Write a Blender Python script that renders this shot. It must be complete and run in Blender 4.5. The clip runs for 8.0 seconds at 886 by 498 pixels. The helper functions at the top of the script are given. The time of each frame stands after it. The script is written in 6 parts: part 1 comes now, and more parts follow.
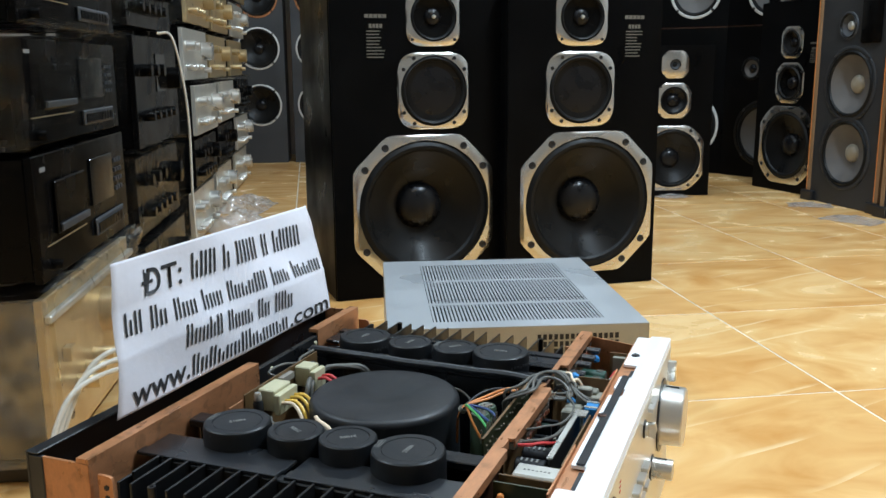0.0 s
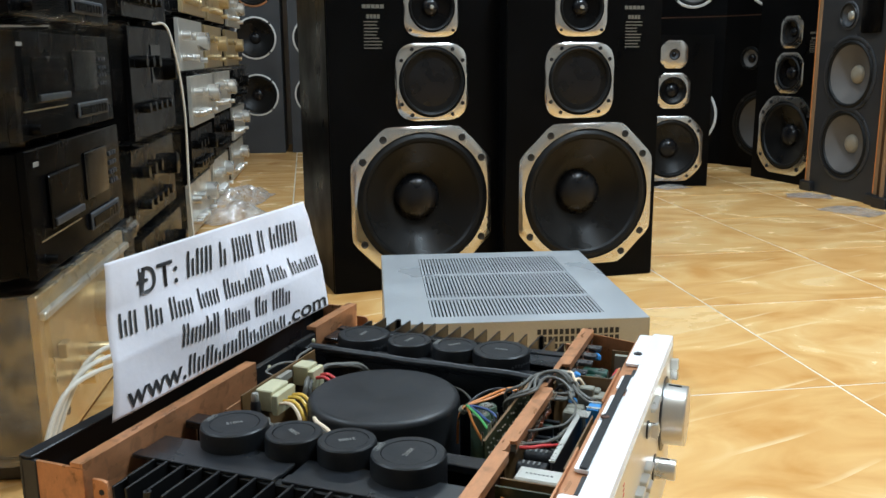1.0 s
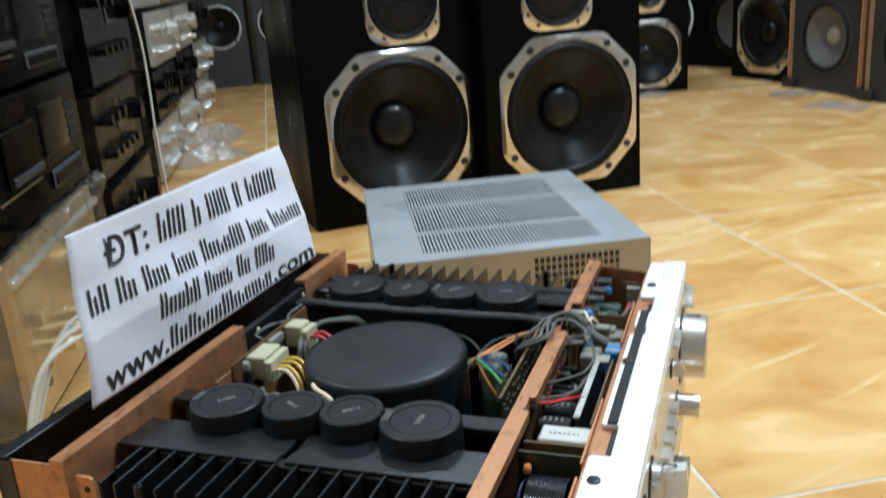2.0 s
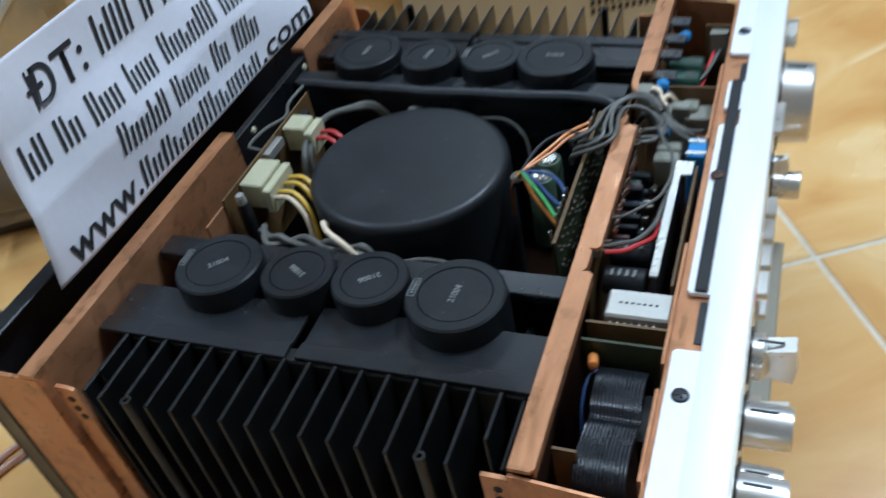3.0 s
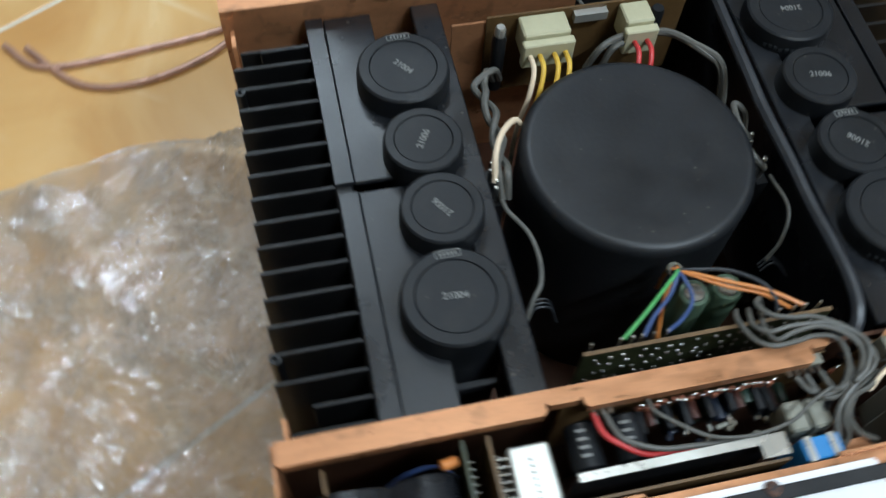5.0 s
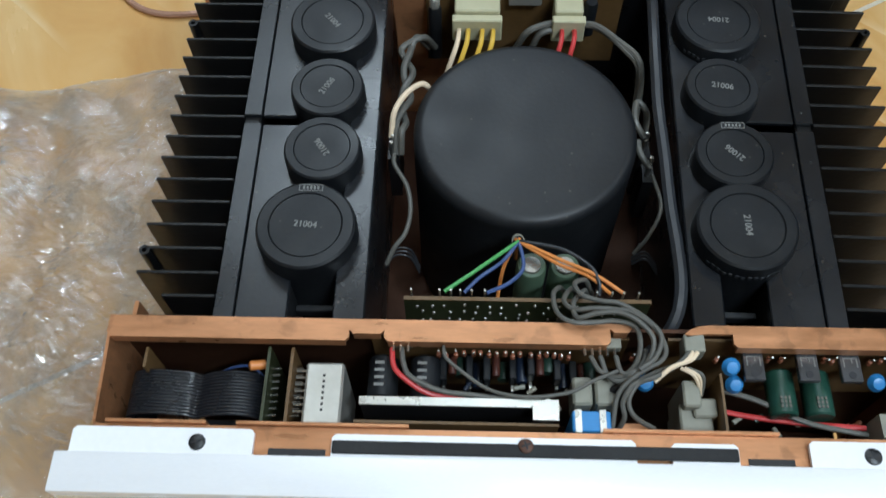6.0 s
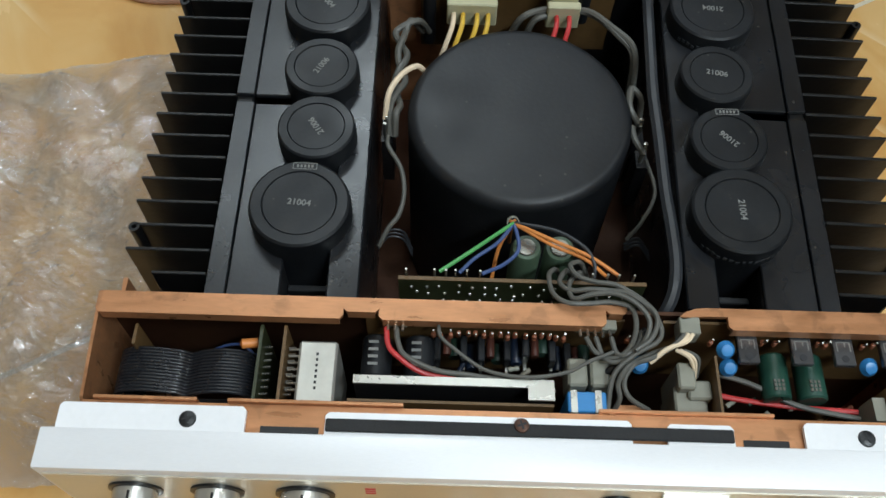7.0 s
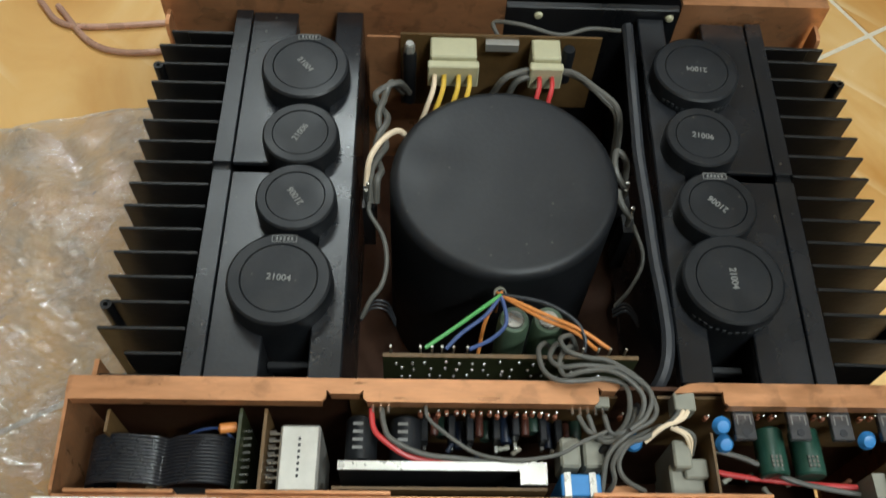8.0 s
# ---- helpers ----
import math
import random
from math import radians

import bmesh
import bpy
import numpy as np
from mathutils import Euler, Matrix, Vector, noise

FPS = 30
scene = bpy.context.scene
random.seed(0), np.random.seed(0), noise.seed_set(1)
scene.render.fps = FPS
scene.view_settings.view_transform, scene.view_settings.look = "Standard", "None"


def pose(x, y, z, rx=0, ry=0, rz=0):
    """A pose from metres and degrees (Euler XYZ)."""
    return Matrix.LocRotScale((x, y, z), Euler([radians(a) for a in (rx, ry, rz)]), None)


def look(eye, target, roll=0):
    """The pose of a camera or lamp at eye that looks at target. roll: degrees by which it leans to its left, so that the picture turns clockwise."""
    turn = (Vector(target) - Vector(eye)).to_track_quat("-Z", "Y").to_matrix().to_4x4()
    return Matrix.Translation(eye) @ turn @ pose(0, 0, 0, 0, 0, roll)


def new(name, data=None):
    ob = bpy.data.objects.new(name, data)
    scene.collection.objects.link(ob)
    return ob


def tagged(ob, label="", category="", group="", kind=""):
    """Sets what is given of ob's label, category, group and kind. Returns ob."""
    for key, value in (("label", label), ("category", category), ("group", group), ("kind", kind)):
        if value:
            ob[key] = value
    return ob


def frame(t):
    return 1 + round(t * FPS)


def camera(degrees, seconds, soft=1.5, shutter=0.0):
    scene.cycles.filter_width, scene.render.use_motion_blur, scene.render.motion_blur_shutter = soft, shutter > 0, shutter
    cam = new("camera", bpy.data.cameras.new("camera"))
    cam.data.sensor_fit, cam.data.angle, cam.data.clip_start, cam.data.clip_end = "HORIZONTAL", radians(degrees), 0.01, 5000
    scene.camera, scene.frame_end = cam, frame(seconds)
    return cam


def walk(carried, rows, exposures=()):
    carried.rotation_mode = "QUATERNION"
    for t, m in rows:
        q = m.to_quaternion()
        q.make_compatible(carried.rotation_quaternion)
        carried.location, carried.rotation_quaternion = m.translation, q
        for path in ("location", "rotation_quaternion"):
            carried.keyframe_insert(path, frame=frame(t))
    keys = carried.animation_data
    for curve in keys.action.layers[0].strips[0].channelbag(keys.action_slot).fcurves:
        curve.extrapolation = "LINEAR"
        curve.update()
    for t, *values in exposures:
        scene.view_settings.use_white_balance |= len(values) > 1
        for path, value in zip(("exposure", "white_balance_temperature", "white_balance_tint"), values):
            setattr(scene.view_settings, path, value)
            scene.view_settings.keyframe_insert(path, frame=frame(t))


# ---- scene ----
cam = camera(53.1, 8.0, shutter=0.5)
PATH = [
    (0, (0.31, -0.677, 0.544), (-0.389, 1.152, 0.139), -0.4),
    (0.5, (0.311, -0.677, 0.547), (-0.396, 1.144, 0.119), -0.4),
    (1, (0.303, -0.665, 0.549), (-0.389, 1.162, 0.12), -0.4),
    (1.2, (0.299, -0.66, 0.553), (-0.39, 1.168, 0.125), -0.2),
    (2.3, (0.252, -0.556, 0.549), (-0.377, 1.166, -0.251), -6.3),
    (2.5, (0.242, -0.513, 0.548), (-0.381, 1.123, -0.419), -7.5),
    (3, (0.223, -0.42, 0.591), (-0.473, 0.926, -0.714), -12.9),
    (3.5, (0.218, -0.347, 0.619), (-0.587, 0.628, -0.931), -25.0),
    (4, (0.212, -0.306, 0.649), (-0.576, 0.492, -1.008), -19.6),
    (4.2, (0.208, -0.3, 0.651), (-0.595, 0.425, -1.031), -12.6),
    (5.3, (0.278, -0.113, 0.662), (-0.674, 0.011, -1.093), 4.8),
    (5.5, (0.287, -0.069, 0.671), (-0.656, -0.02, -1.093), 2.6),
    (6, (0.312, -0.034, 0.686), (-0.65, -0.083, -1.066), -1.6),
    (6.5, (0.325, -0.036, 0.685), (-0.636, -0.063, -1.069), 0.1),
    (7, (0.323, -0.045, 0.676), (-0.654, -0.036, -1.069), 2.2),
    (7.5, (0.31, -0.051, 0.67), (-0.689, -0.008, -1.063), 3.8),
    (8, (0.295, -0.051, 0.675), (-0.738, 0.014, -1.037), 4.1),
]
EXPOSURES = [(0, 0.44, 6150, 10), (1.2, 0.44, 6250, 10), (2.3, 0.18, 5900, 10), (2.5, 0.04, 5600, 10), (3.0, 0.04, 5600, 10), (3.5, -0.04, 5950, 10), (5.5, 0.05, 6250, 10), (6.5, -0.23, 6350, 10), (7.0, -0.23, 6700, 10), (7.5, -0.19, 7000, 10), (8.0, -0.02, 7150, 10)]
walk(cam, [(t, look(eye, target, roll)) for t, eye, target, roll in PATH], EXPOSURES)

# ---- light ----
TH = 26.8                       # the room is turned against the amplifier
ROOM = pose(0, 0, 0, 0, 0, TH)
world = bpy.data.worlds.new("world")
scene.world = world
world.use_nodes = True
world.node_tree.nodes["Background"].inputs[0].default_value = (0.9, 0.95, 1.0, 1)
world.node_tree.nodes["Background"].inputs[1].default_value = 0.05


def tube_lamp(name, a, b, z, turn, length, watts, width=0.12, colour=(0.80, 0.95, 1.05)):
    data = bpy.data.lights.new(name, "AREA")
    data.shape, data.size, data.size_y = "RECTANGLE", length, width
    data.energy, data.color = watts, colour
    ob = new(name, data)
    ob.matrix_world = ROOM @ pose(a, b, z, 0, 0, turn)
    up = bpy.data.lights.new(name + "_upper_side", "AREA")
    up.shape, up.size, up.size_y = "RECTANGLE", length, width
    up.energy, up.color = watts * 0.10, colour
    top = new(name + "_upper_side", up)
    top.matrix_world = ROOM @ pose(a, b, z + 0.02, 180, 0, turn)
    return ob


tube_lamp("ceiling_tube", 0.10, 0.30, 2.75, 0, 1.2, 15, 0.06)
tube_lamp("ceiling_tube", 1.45, 0.45, 2.75, 90, 1.2, 62, 0.06)
tube_lamp("ceiling_tube", 0.7, 3.0, 2.75, 0, 1.2, 18, 0.06)
tube_lamp("ceiling_tube", -1.80, 0.50, 2.75, 90, 1.2, 31, 0.10)


# ---- materials ----
def surf(name, base, rough=0.5, metal=0.0, var=0.12, scale=12.0, fine=180.0, bump=0.08, rand=0.0, stretch=(1, 1, 1), spec=0.5, coat=0.0, rough_var=0.12, specks=0.0, stain=0.0):
    """Principled surface with variation at two scales and a fine relief."""
    m = bpy.data.materials.new(name)
    m.use_nodes = True
    nt = m.node_tree
    nd, lk = nt.nodes, nt.links
    p = nd["Principled BSDF"]
    p.inputs["Metallic"].default_value = metal
    p.inputs["Specular IOR Level"].default_value = spec
    p.inputs["Coat Weight"].default_value = coat
    tc = nd.new("ShaderNodeTexCoord")
    mp = nd.new("ShaderNodeMapping")
    mp.inputs["Scale"].default_value = stretch
    lk.new(tc.outputs["Object"], mp.inputs["Vector"])
    n1 = nd.new("ShaderNodeTexNoise")
    n1.inputs["Scale"].default_value, n1.inputs["Detail"].default_value = scale, 6
    n2 = nd.new("ShaderNodeTexNoise")
    n2.inputs["Scale"].default_value, n2.inputs["Detail"].default_value = fine, 3
    for n in (n1, n2):
        lk.new(mp.outputs[0], n.inputs["Vector"])
    mix = nd.new("ShaderNodeMath")
    mix.operation = "MULTIPLY_ADD"
    lk.new(n1.outputs[0], mix.inputs[0])
    mix.inputs[1].default_value = 0.65
    half = nd.new("ShaderNodeMath")
    half.operation = "MULTIPLY"
    lk.new(n2.outputs[0], half.inputs[0])
    half.inputs[1].default_value = 0.35
    lk.new(half.outputs[0], mix.inputs[2])
    src = mix.outputs[0]
    if rand:
        oi = nd.new("ShaderNodeObjectInfo")
        ad = nd.new("ShaderNodeMath")
        ad.operation = "MULTIPLY_ADD"
        lk.new(oi.outputs["Random"], ad.inputs[0])
        ad.inputs[1].default_value = rand
        lk.new(src, ad.inputs[2])
        sb = nd.new("ShaderNodeMath")
        sb.operation = "SUBTRACT"
        lk.new(ad.outputs[0], sb.inputs[0])
        sb.inputs[1].default_value = rand / 2
        src = sb.outputs[0]
    ramp = nd.new("ShaderNodeValToRGB")
    e = ramp.color_ramp.elements
    e[0].position, e[1].position = 0.28, 0.72
    e[0].color = (*[c * (1 - var) for c in base], 1)
    e[1].color = (*[min(1, c * (1 + var)) for c in base], 1)
    lk.new(src, ramp.inputs[0])
    if stain:
        n5 = nd.new("ShaderNodeTexNoise")
        n5.inputs["Scale"].default_value, n5.inputs["Detail"].default_value, n5.inputs["Distortion"].default_value = 85, 10, 0.4
        lk.new(tc.outputs["Object"], n5.inputs["Vector"])
        spot = nd.new("ShaderNodeMapRange")
        spot.inputs["From Min"].default_value, spot.inputs["From Max"].default_value = 0.55, 0.66
        spot.inputs["To Max"].default_value = stain
        lk.new(n5.outputs[0], spot.inputs["Value"])
        sm = nd.new("ShaderNodeMixRGB")
        sm.inputs["Color2"].default_value = (*[c * 0.30 for c in base], 1)
        lk.new(spot.outputs[0], sm.inputs["Fac"])
        lk.new(ramp.outputs[0], sm.inputs["Color1"])
        lk.new(sm.outputs[0], p.inputs["Base Color"])
    elif specks:
        vo = nd.new("ShaderNodeTexVoronoi")
        vo.inputs["Scale"].default_value = 150
        lk.new(tc.outputs["Object"], vo.inputs["Vector"])
        n4 = nd.new("ShaderNodeTexNoise")
        n4.inputs["Scale"].default_value, n4.inputs["Detail"].default_value = 60, 4
        lk.new(tc.outputs["Object"], n4.inputs["Vector"])
        cut = nd.new("ShaderNodeMapRange")
        cut.inputs["From Min"].default_value, cut.inputs["From Max"].default_value = 0.16, 0.04
        lk.new(vo.outputs["Distance"], cut.inputs["Value"])
        few = nd.new("ShaderNodeMapRange")
        few.inputs["From Min"].default_value, few.inputs["From Max"].default_value = 0.54, 0.70
        lk.new(n4.outputs[0], few.inputs["Value"])
        am = nd.new("ShaderNodeMath")
        am.operation = "MULTIPLY"
        lk.new(cut.outputs[0], am.inputs[0])
        lk.new(few.outputs[0], am.inputs[1])
        film = nd.new("ShaderNodeMath")
        film.operation = "MULTIPLY_ADD"
        lk.new(few.outputs[0], film.inputs[0])
        film.inputs[1].default_value = 0.04
        lk.new(am.outputs[0], film.inputs[2])
        sc = nd.new("ShaderNodeMath")
        sc.operation = "MULTIPLY"
        lk.new(film.outputs[0], sc.inputs[0])
        sc.inputs[1].default_value = specks
        dm = nd.new("ShaderNodeMixRGB")
        dm.inputs["Color2"].default_value = (0.24, 0.21, 0.17, 1)
        lk.new(sc.outputs[0], dm.inputs["Fac"])
        lk.new(ramp.outputs[0], dm.inputs["Color1"])
        lk.new(dm.outputs[0], p.inputs["Base Color"])
    else:
        lk.new(ramp.outputs[0], p.inputs["Base Color"])
    rr = nd.new("ShaderNodeMapRange")
    rr.inputs["From Min"].default_value, rr.inputs["From Max"].default_value = 0.3, 0.7
    rr.inputs["To Min"].default_value, rr.inputs["To Max"].default_value = max(0.02, rough - rough_var), min(1, rough + rough_var)
    lk.new(n1.outputs[0], rr.inputs["Value"])
    lk.new(rr.outputs[0], p.inputs["Roughness"])
    if bump:
        bp = nd.new("ShaderNodeBump")
        bp.inputs["Strength"].default_value, bp.inputs["Distance"].default_value = bump, 0.001
        lk.new(n2.outputs[0], bp.inputs["Height"])
        lk.new(bp.outputs[0], p.inputs["Normal"])
    return m


def film_mat(name, amount=0.22, tint=(0.95, 0.95, 0.93), rough=0.12, milk=0.05, crease=0.3):
    """Thin clear plastic film: mostly see-through, with gloss on its creases."""
    m = bpy.data.materials.new(name)
    m.use_nodes = True
    nt = m.node_tree
    nd, lk = nt.nodes, nt.links
    nd.remove(nd["Principled BSDF"])
    tr = nd.new("ShaderNodeBsdfTransparent")
    tr.inputs[0].default_value = (*tint, 1)
    gl = nd.new("ShaderNodeBsdfGlossy")
    gl.inputs["Roughness"].default_value = rough
    mx = nd.new("ShaderNodeMixShader")
    fr = nd.new("ShaderNodeTexNoise")
    fr.inputs["Scale"].default_value, fr.inputs["Detail"].default_value = 26, 5
    mr = nd.new("ShaderNodeMapRange")
    mr.inputs["From Min"].default_value, mr.inputs["From Max"].default_value = 0.35, 0.7
    mr.inputs["To Min"].default_value, mr.inputs["To Max"].default_value = amount * 0.5, amount * 1.7
    bp = nd.new("ShaderNodeBump")
    bp.inputs["Strength"].default_value, bp.inputs["Distance"].default_value = crease, 0.003
    tc = nd.new("ShaderNodeTexCoord")
    n2 = nd.new("ShaderNodeTexNoise")
    n2.inputs["Scale"].default_value, n2.inputs["Detail"].default_value, n2.inputs["Distortion"].default_value = 150, 4, 2.5
    lk.new(tc.outputs["Object"], fr.inputs["Vector"])
    lk.new(tc.outputs["Object"], n2.inputs["Vector"])
    lk.new(n2.outputs[0], bp.inputs["Height"])
    lk.new(bp.outputs[0], gl.inputs["Normal"])
    lk.new(fr.outputs[0], mr.inputs["Value"])
    lk.new(mr.outputs[0], mx.inputs[0])
    lk.new(tr.outputs[0], mx.inputs[1])
    lk.new(gl.outputs[0], mx.inputs[2])
    df = nd.new("ShaderNodeBsdfDiffuse")
    df.inputs[0].default_value = (0.8, 0.8, 0.78, 1)
    m2 = nd.new("ShaderNodeMixShader")
    m2.inputs[0].default_value = milk
    lk.new(mx.outputs[0], m2.inputs[1])
    lk.new(df.outputs[0], m2.inputs[2])
    lk.new(m2.outputs[0], nd["Material Output"].inputs["Surface"])
    return m


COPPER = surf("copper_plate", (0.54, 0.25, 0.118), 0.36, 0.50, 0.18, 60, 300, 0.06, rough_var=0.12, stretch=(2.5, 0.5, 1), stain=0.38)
# Same copper with the amplifier's inner shade put into its colour.
COPPER_SHADED = surf("shaded_copper", (0.070, 0.029, 0.015), 0.5, 0.6, 0.3, 14, 200, 0.08)
STEEL_BLACK = surf("black_steel", (0.010, 0.0105, 0.012), 0.38, 0.0, 0.3, 20, 400, 0.1)
FIN_BLACK = surf("anodised_black", (0.0065, 0.0065, 0.007), 0.42, 0.2, 0.3, 18, 300, 0.12)
# The next three blacks carry the cool lamps' bluish sheen in their base colour.
PLASTIC_DARK = surf("dusty_black_plastic", (0.0118, 0.0130, 0.0155), 0.27, 0.0, 0.4, 16, 420, 0.06, rough_var=0.10, spec=0.5, specks=0.5)
CAP_BLACK = surf("capacitor_sleeve", (0.0092, 0.0104, 0.0124), 0.44, 0.0, 0.35, 22, 350, 0.08, rand=0.2, spec=0.33, specks=0.5)
CAN_BLACK = surf("transformer_paint", (0.0110, 0.0120, 0.0140), 0.44, 0.0, 0.35, 26, 320, 0.10, rough_var=0.08, spec=0.38, specks=0.35)
ALU = surf("satin_aluminium", (0.90, 0.90, 0.92), 0.40, 0.12, 0.05, 6, 300, 0.04, stretch=(8, 1, 8))
ALU_WHITE = surf("pale_aluminium", (0.90, 0.90, 0.92), 0.42, 0.08, 0.05, 8, 300, 0.04)
ALU_FACE = surf("champagne_face", (0.72, 0.68, 0.58), 0.4, 0.5, 0.05, 6, 500, 0.03)
KNOB = surf("silver_knob", (0.70, 0.69, 0.66), 0.33, 0.8, 0.06, 20, 300, 0.03)
PCB_BROWN = surf("phenolic_board", (0.13, 0.072, 0.026), 0.5, 0.0, 0.25, 40, 300, 0.06)
PCB_GREEN = surf("solder_mask_board", (0.035, 0.042, 0.018), 0.4, 0.0, 0.35, 60, 300, 0.06)
SOLDER = surf("solder", (0.46, 0.45, 0.41), 0.3, 0.9, 0.1, 60, 300, 0.05)
CREAM = surf("cream_connector", (0.52, 0.49, 0.32), 0.5, 0.0, 0.08, 40, 300, 0.04)
WHITE_PL = surf("grey_white_plastic", (0.24, 0.235, 0.19), 0.45, 0.0, 0.12, 40, 300, 0.04)
W_GREY = surf("grey_wire", (0.105, 0.101, 0.088), 0.5, 0.0, 0.15, 50, 200, 0.04)
W_DARK = surf("dark_cable", (0.024, 0.026, 0.030), 0.42, 0.0, 0.2, 50, 200, 0.04)
W_RED = surf("red_wire", (0.55, 0.04, 0.04), 0.4, 0.0, 0.1, 50, 200, 0.02)
W_YELLOW = surf("yellow_wire", (0.72, 0.45, 0.06), 0.4, 0.0, 0.1, 50, 200, 0.02)
W_PINK = surf("cream_wire", (0.78, 0.62, 0.44), 0.45, 0.0, 0.1, 50, 200, 0.02)
W_GREEN = surf("green_wire", (0.08, 0.36, 0.10), 0.4, 0.0, 0.1, 50, 200, 0.02)
W_BLUE = surf("blue_wire", (0.04, 0.075, 0.20), 0.4, 0.0, 0.15, 50, 200, 0.02)
W_ORANGE = surf("orange_wire", (0.68, 0.24, 0.06), 0.4, 0.0, 0.1, 50, 200, 0.02)
RIBBON = surf("ribbon_wire", (0.012, 0.013, 0.016), 0.24, 0.0, 0.2, 50, 200, 0.03)
GREEN_CAP = surf("green_sleeve", (0.014, 0.058, 0.040), 0.35, 0.0, 0.15, 50, 300, 0.03)
OLIVE_CAP = surf("olive_sleeve", (0.07, 0.11, 0.07), 0.4, 0.0, 0.15, 50, 300, 0.03)
BLUE_COMP = surf("blue_plastic", (0.03, 0.22, 0.52), 0.4, 0.0, 0.12, 50, 300, 0.03)
TRANSISTOR = surf("grey_transistor_case", (0.055, 0.055, 0.058), 0.34, 0.1, 0.25, 80, 300, 0.06)
DARK_RED = surf("dark_red_part", (0.07, 0.022, 0.015), 0.35, 0.0, 0.2, 50, 300, 0.03)
DARK_GREEN = surf("dark_green_part", (0.016, 0.04, 0.028), 0.35, 0.0, 0.2, 50, 300, 0.03)
DARK_BLUE = surf("dark_blue_part", (0.012, 0.020, 0.040), 0.35, 0.0, 0.2, 50, 300, 0.03)
BROWN_RES = surf("resistor_brown", (0.30, 0.10, 0.05), 0.4, 0.0, 0.2, 50, 300, 0.03)
TIN = surf("tin_can", (0.62, 0.61, 0.56), 0.35, 0.7, 0.1, 25, 300, 0.05)
INK = surf("white_print", (0.20, 0.20, 0.19), 0.6, 0.0, 0.15, 200, 600, 0.0)
INK_DIM = surf("faded_print", (0.12, 0.11, 0.09), 0.6, 0.0, 0.15, 200, 600, 0.0)
INK_BLACK = surf("black_ink", (0.015, 0.015, 0.018), 0.6, 0.0, 0.2, 60, 300, 0.0)
PAPER = surf("printer_paper", (0.72, 0.71, 0.77), 0.75, 0.0, 0.06, 14, 200, 0.15)
BEIGE = surf("beige_cord", (0.60, 0.50, 0.33), 0.55, 0.0, 0.12, 40, 300, 0.06)
PINK_CORD = surf("clear_speaker_cord", (0.52, 0.30, 0.22), 0.25, 0.2, 0.15, 40, 300, 0.04)
SPK_BLACK = surf("black_vinyl", (0.0020, 0.0020, 0.0022), 0.36, 0.0, 0.25, 8, 300, 0.04, spec=0.07)
SPK_SLATE = surf("slate_baffle", (0.017, 0.018, 0.020), 0.5, 0.0, 0.2, 10, 250, 0.1)
SPK_GREY = surf("grey_baffle", (0.040, 0.043, 0.048), 0.5, 0.0, 0.2, 10, 250, 0.1)
FLANGE = surf("brushed_flange", (0.68, 0.675, 0.66), 0.20, 1.0, 0.06, 6, 500, 0.04, stretch=(1, 1, 10))
CONE = surf("paper_cone", (0.0055, 0.0052, 0.005), 0.32, 0.0, 0.25, 10, 260, 0.10, spec=0.22)
CONE_GREY = surf("grey_cone", (0.095, 0.088, 0.083), 0.55, 0.0, 0.15, 12, 200, 0.12)
RUBBER = surf("rubber_surround", (0.006, 0.006, 0.006), 0.45, 0.0, 0.2, 20, 300, 0.06, spec=0.2)
DOME = surf("dust_cap", (0.006, 0.006, 0.007), 0.3, 0.0, 0.2, 20, 300, 0.03, spec=0.3)
COIL = surf("pale_dome", (0.30, 0.27, 0.21), 0.45, 0.1, 0.1, 20, 300, 0.03)
WOOD = surf("walnut_veneer", (0.20, 0.085, 0.04), 0.4, 0.0, 0.3, 8, 120, 0.08, stretch=(6, 6, 0.7))
WOOD_PALE = surf("pale_wood_edge", (0.24, 0.14, 0.07), 0.45, 0.0, 0.2, 8, 120, 0.08, stretch=(6, 6, 0.7))
LID = surf("grey_painted_steel", (0.42, 0.44, 0.46), 0.36, 0.35, 0.06, 6, 500, 0.05)
LID_SIDE = surf("aged_steel", (0.42, 0.41, 0.36), 0.45, 0.3, 0.1, 8, 400, 0.06)
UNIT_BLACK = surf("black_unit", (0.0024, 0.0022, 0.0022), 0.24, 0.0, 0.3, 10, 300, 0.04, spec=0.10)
UNIT_BROWN = surf("dark_brown", (0.035, 0.026, 0.017), 0.4, 0.0, 0.35, 14, 200, 0.1)
UNIT_GLASS = surf("smoked_window", (0.006, 0.006, 0.006), 0.10, 0.0, 0.2, 10, 300, 0.0)
UNIT_GOLD = surf("champagne_unit", (0.58, 0.45, 0.25), 0.36, 0.7, 0.08, 6, 500, 0.04)
UNIT_SILVER = surf("silver_unit", (0.66, 0.65, 0.60), 0.38, 0.7, 0.08, 6, 500, 0.04)
CARD = surf("cardboard", (0.42, 0.29, 0.15), 0.8, 0.0, 0.15, 8, 160, 0.2)
PLASTER = surf("wall_paint", (0.36, 0.35, 0.33), 0.8, 0.0, 0.08, 3, 90, 0.12)
CEIL = surf("ceiling_paint", (0.78, 0.78, 0.77), 0.85, 0.0, 0.04, 3, 90, 0.08)
GROUT = surf("grout", (0.72, 0.65, 0.52), 0.35, 0.0, 0.25, 6, 200, 0.1)
SCREW_RUST = surf("rusty_screw", (0.10, 0.05, 0.035), 0.55, 0.5, 0.3, 200, 600, 0.2)
FELT = surf("black_felt", (0.014, 0.014, 0.015), 0.75, 0.0, 0.4, 40, 500, 0.3)
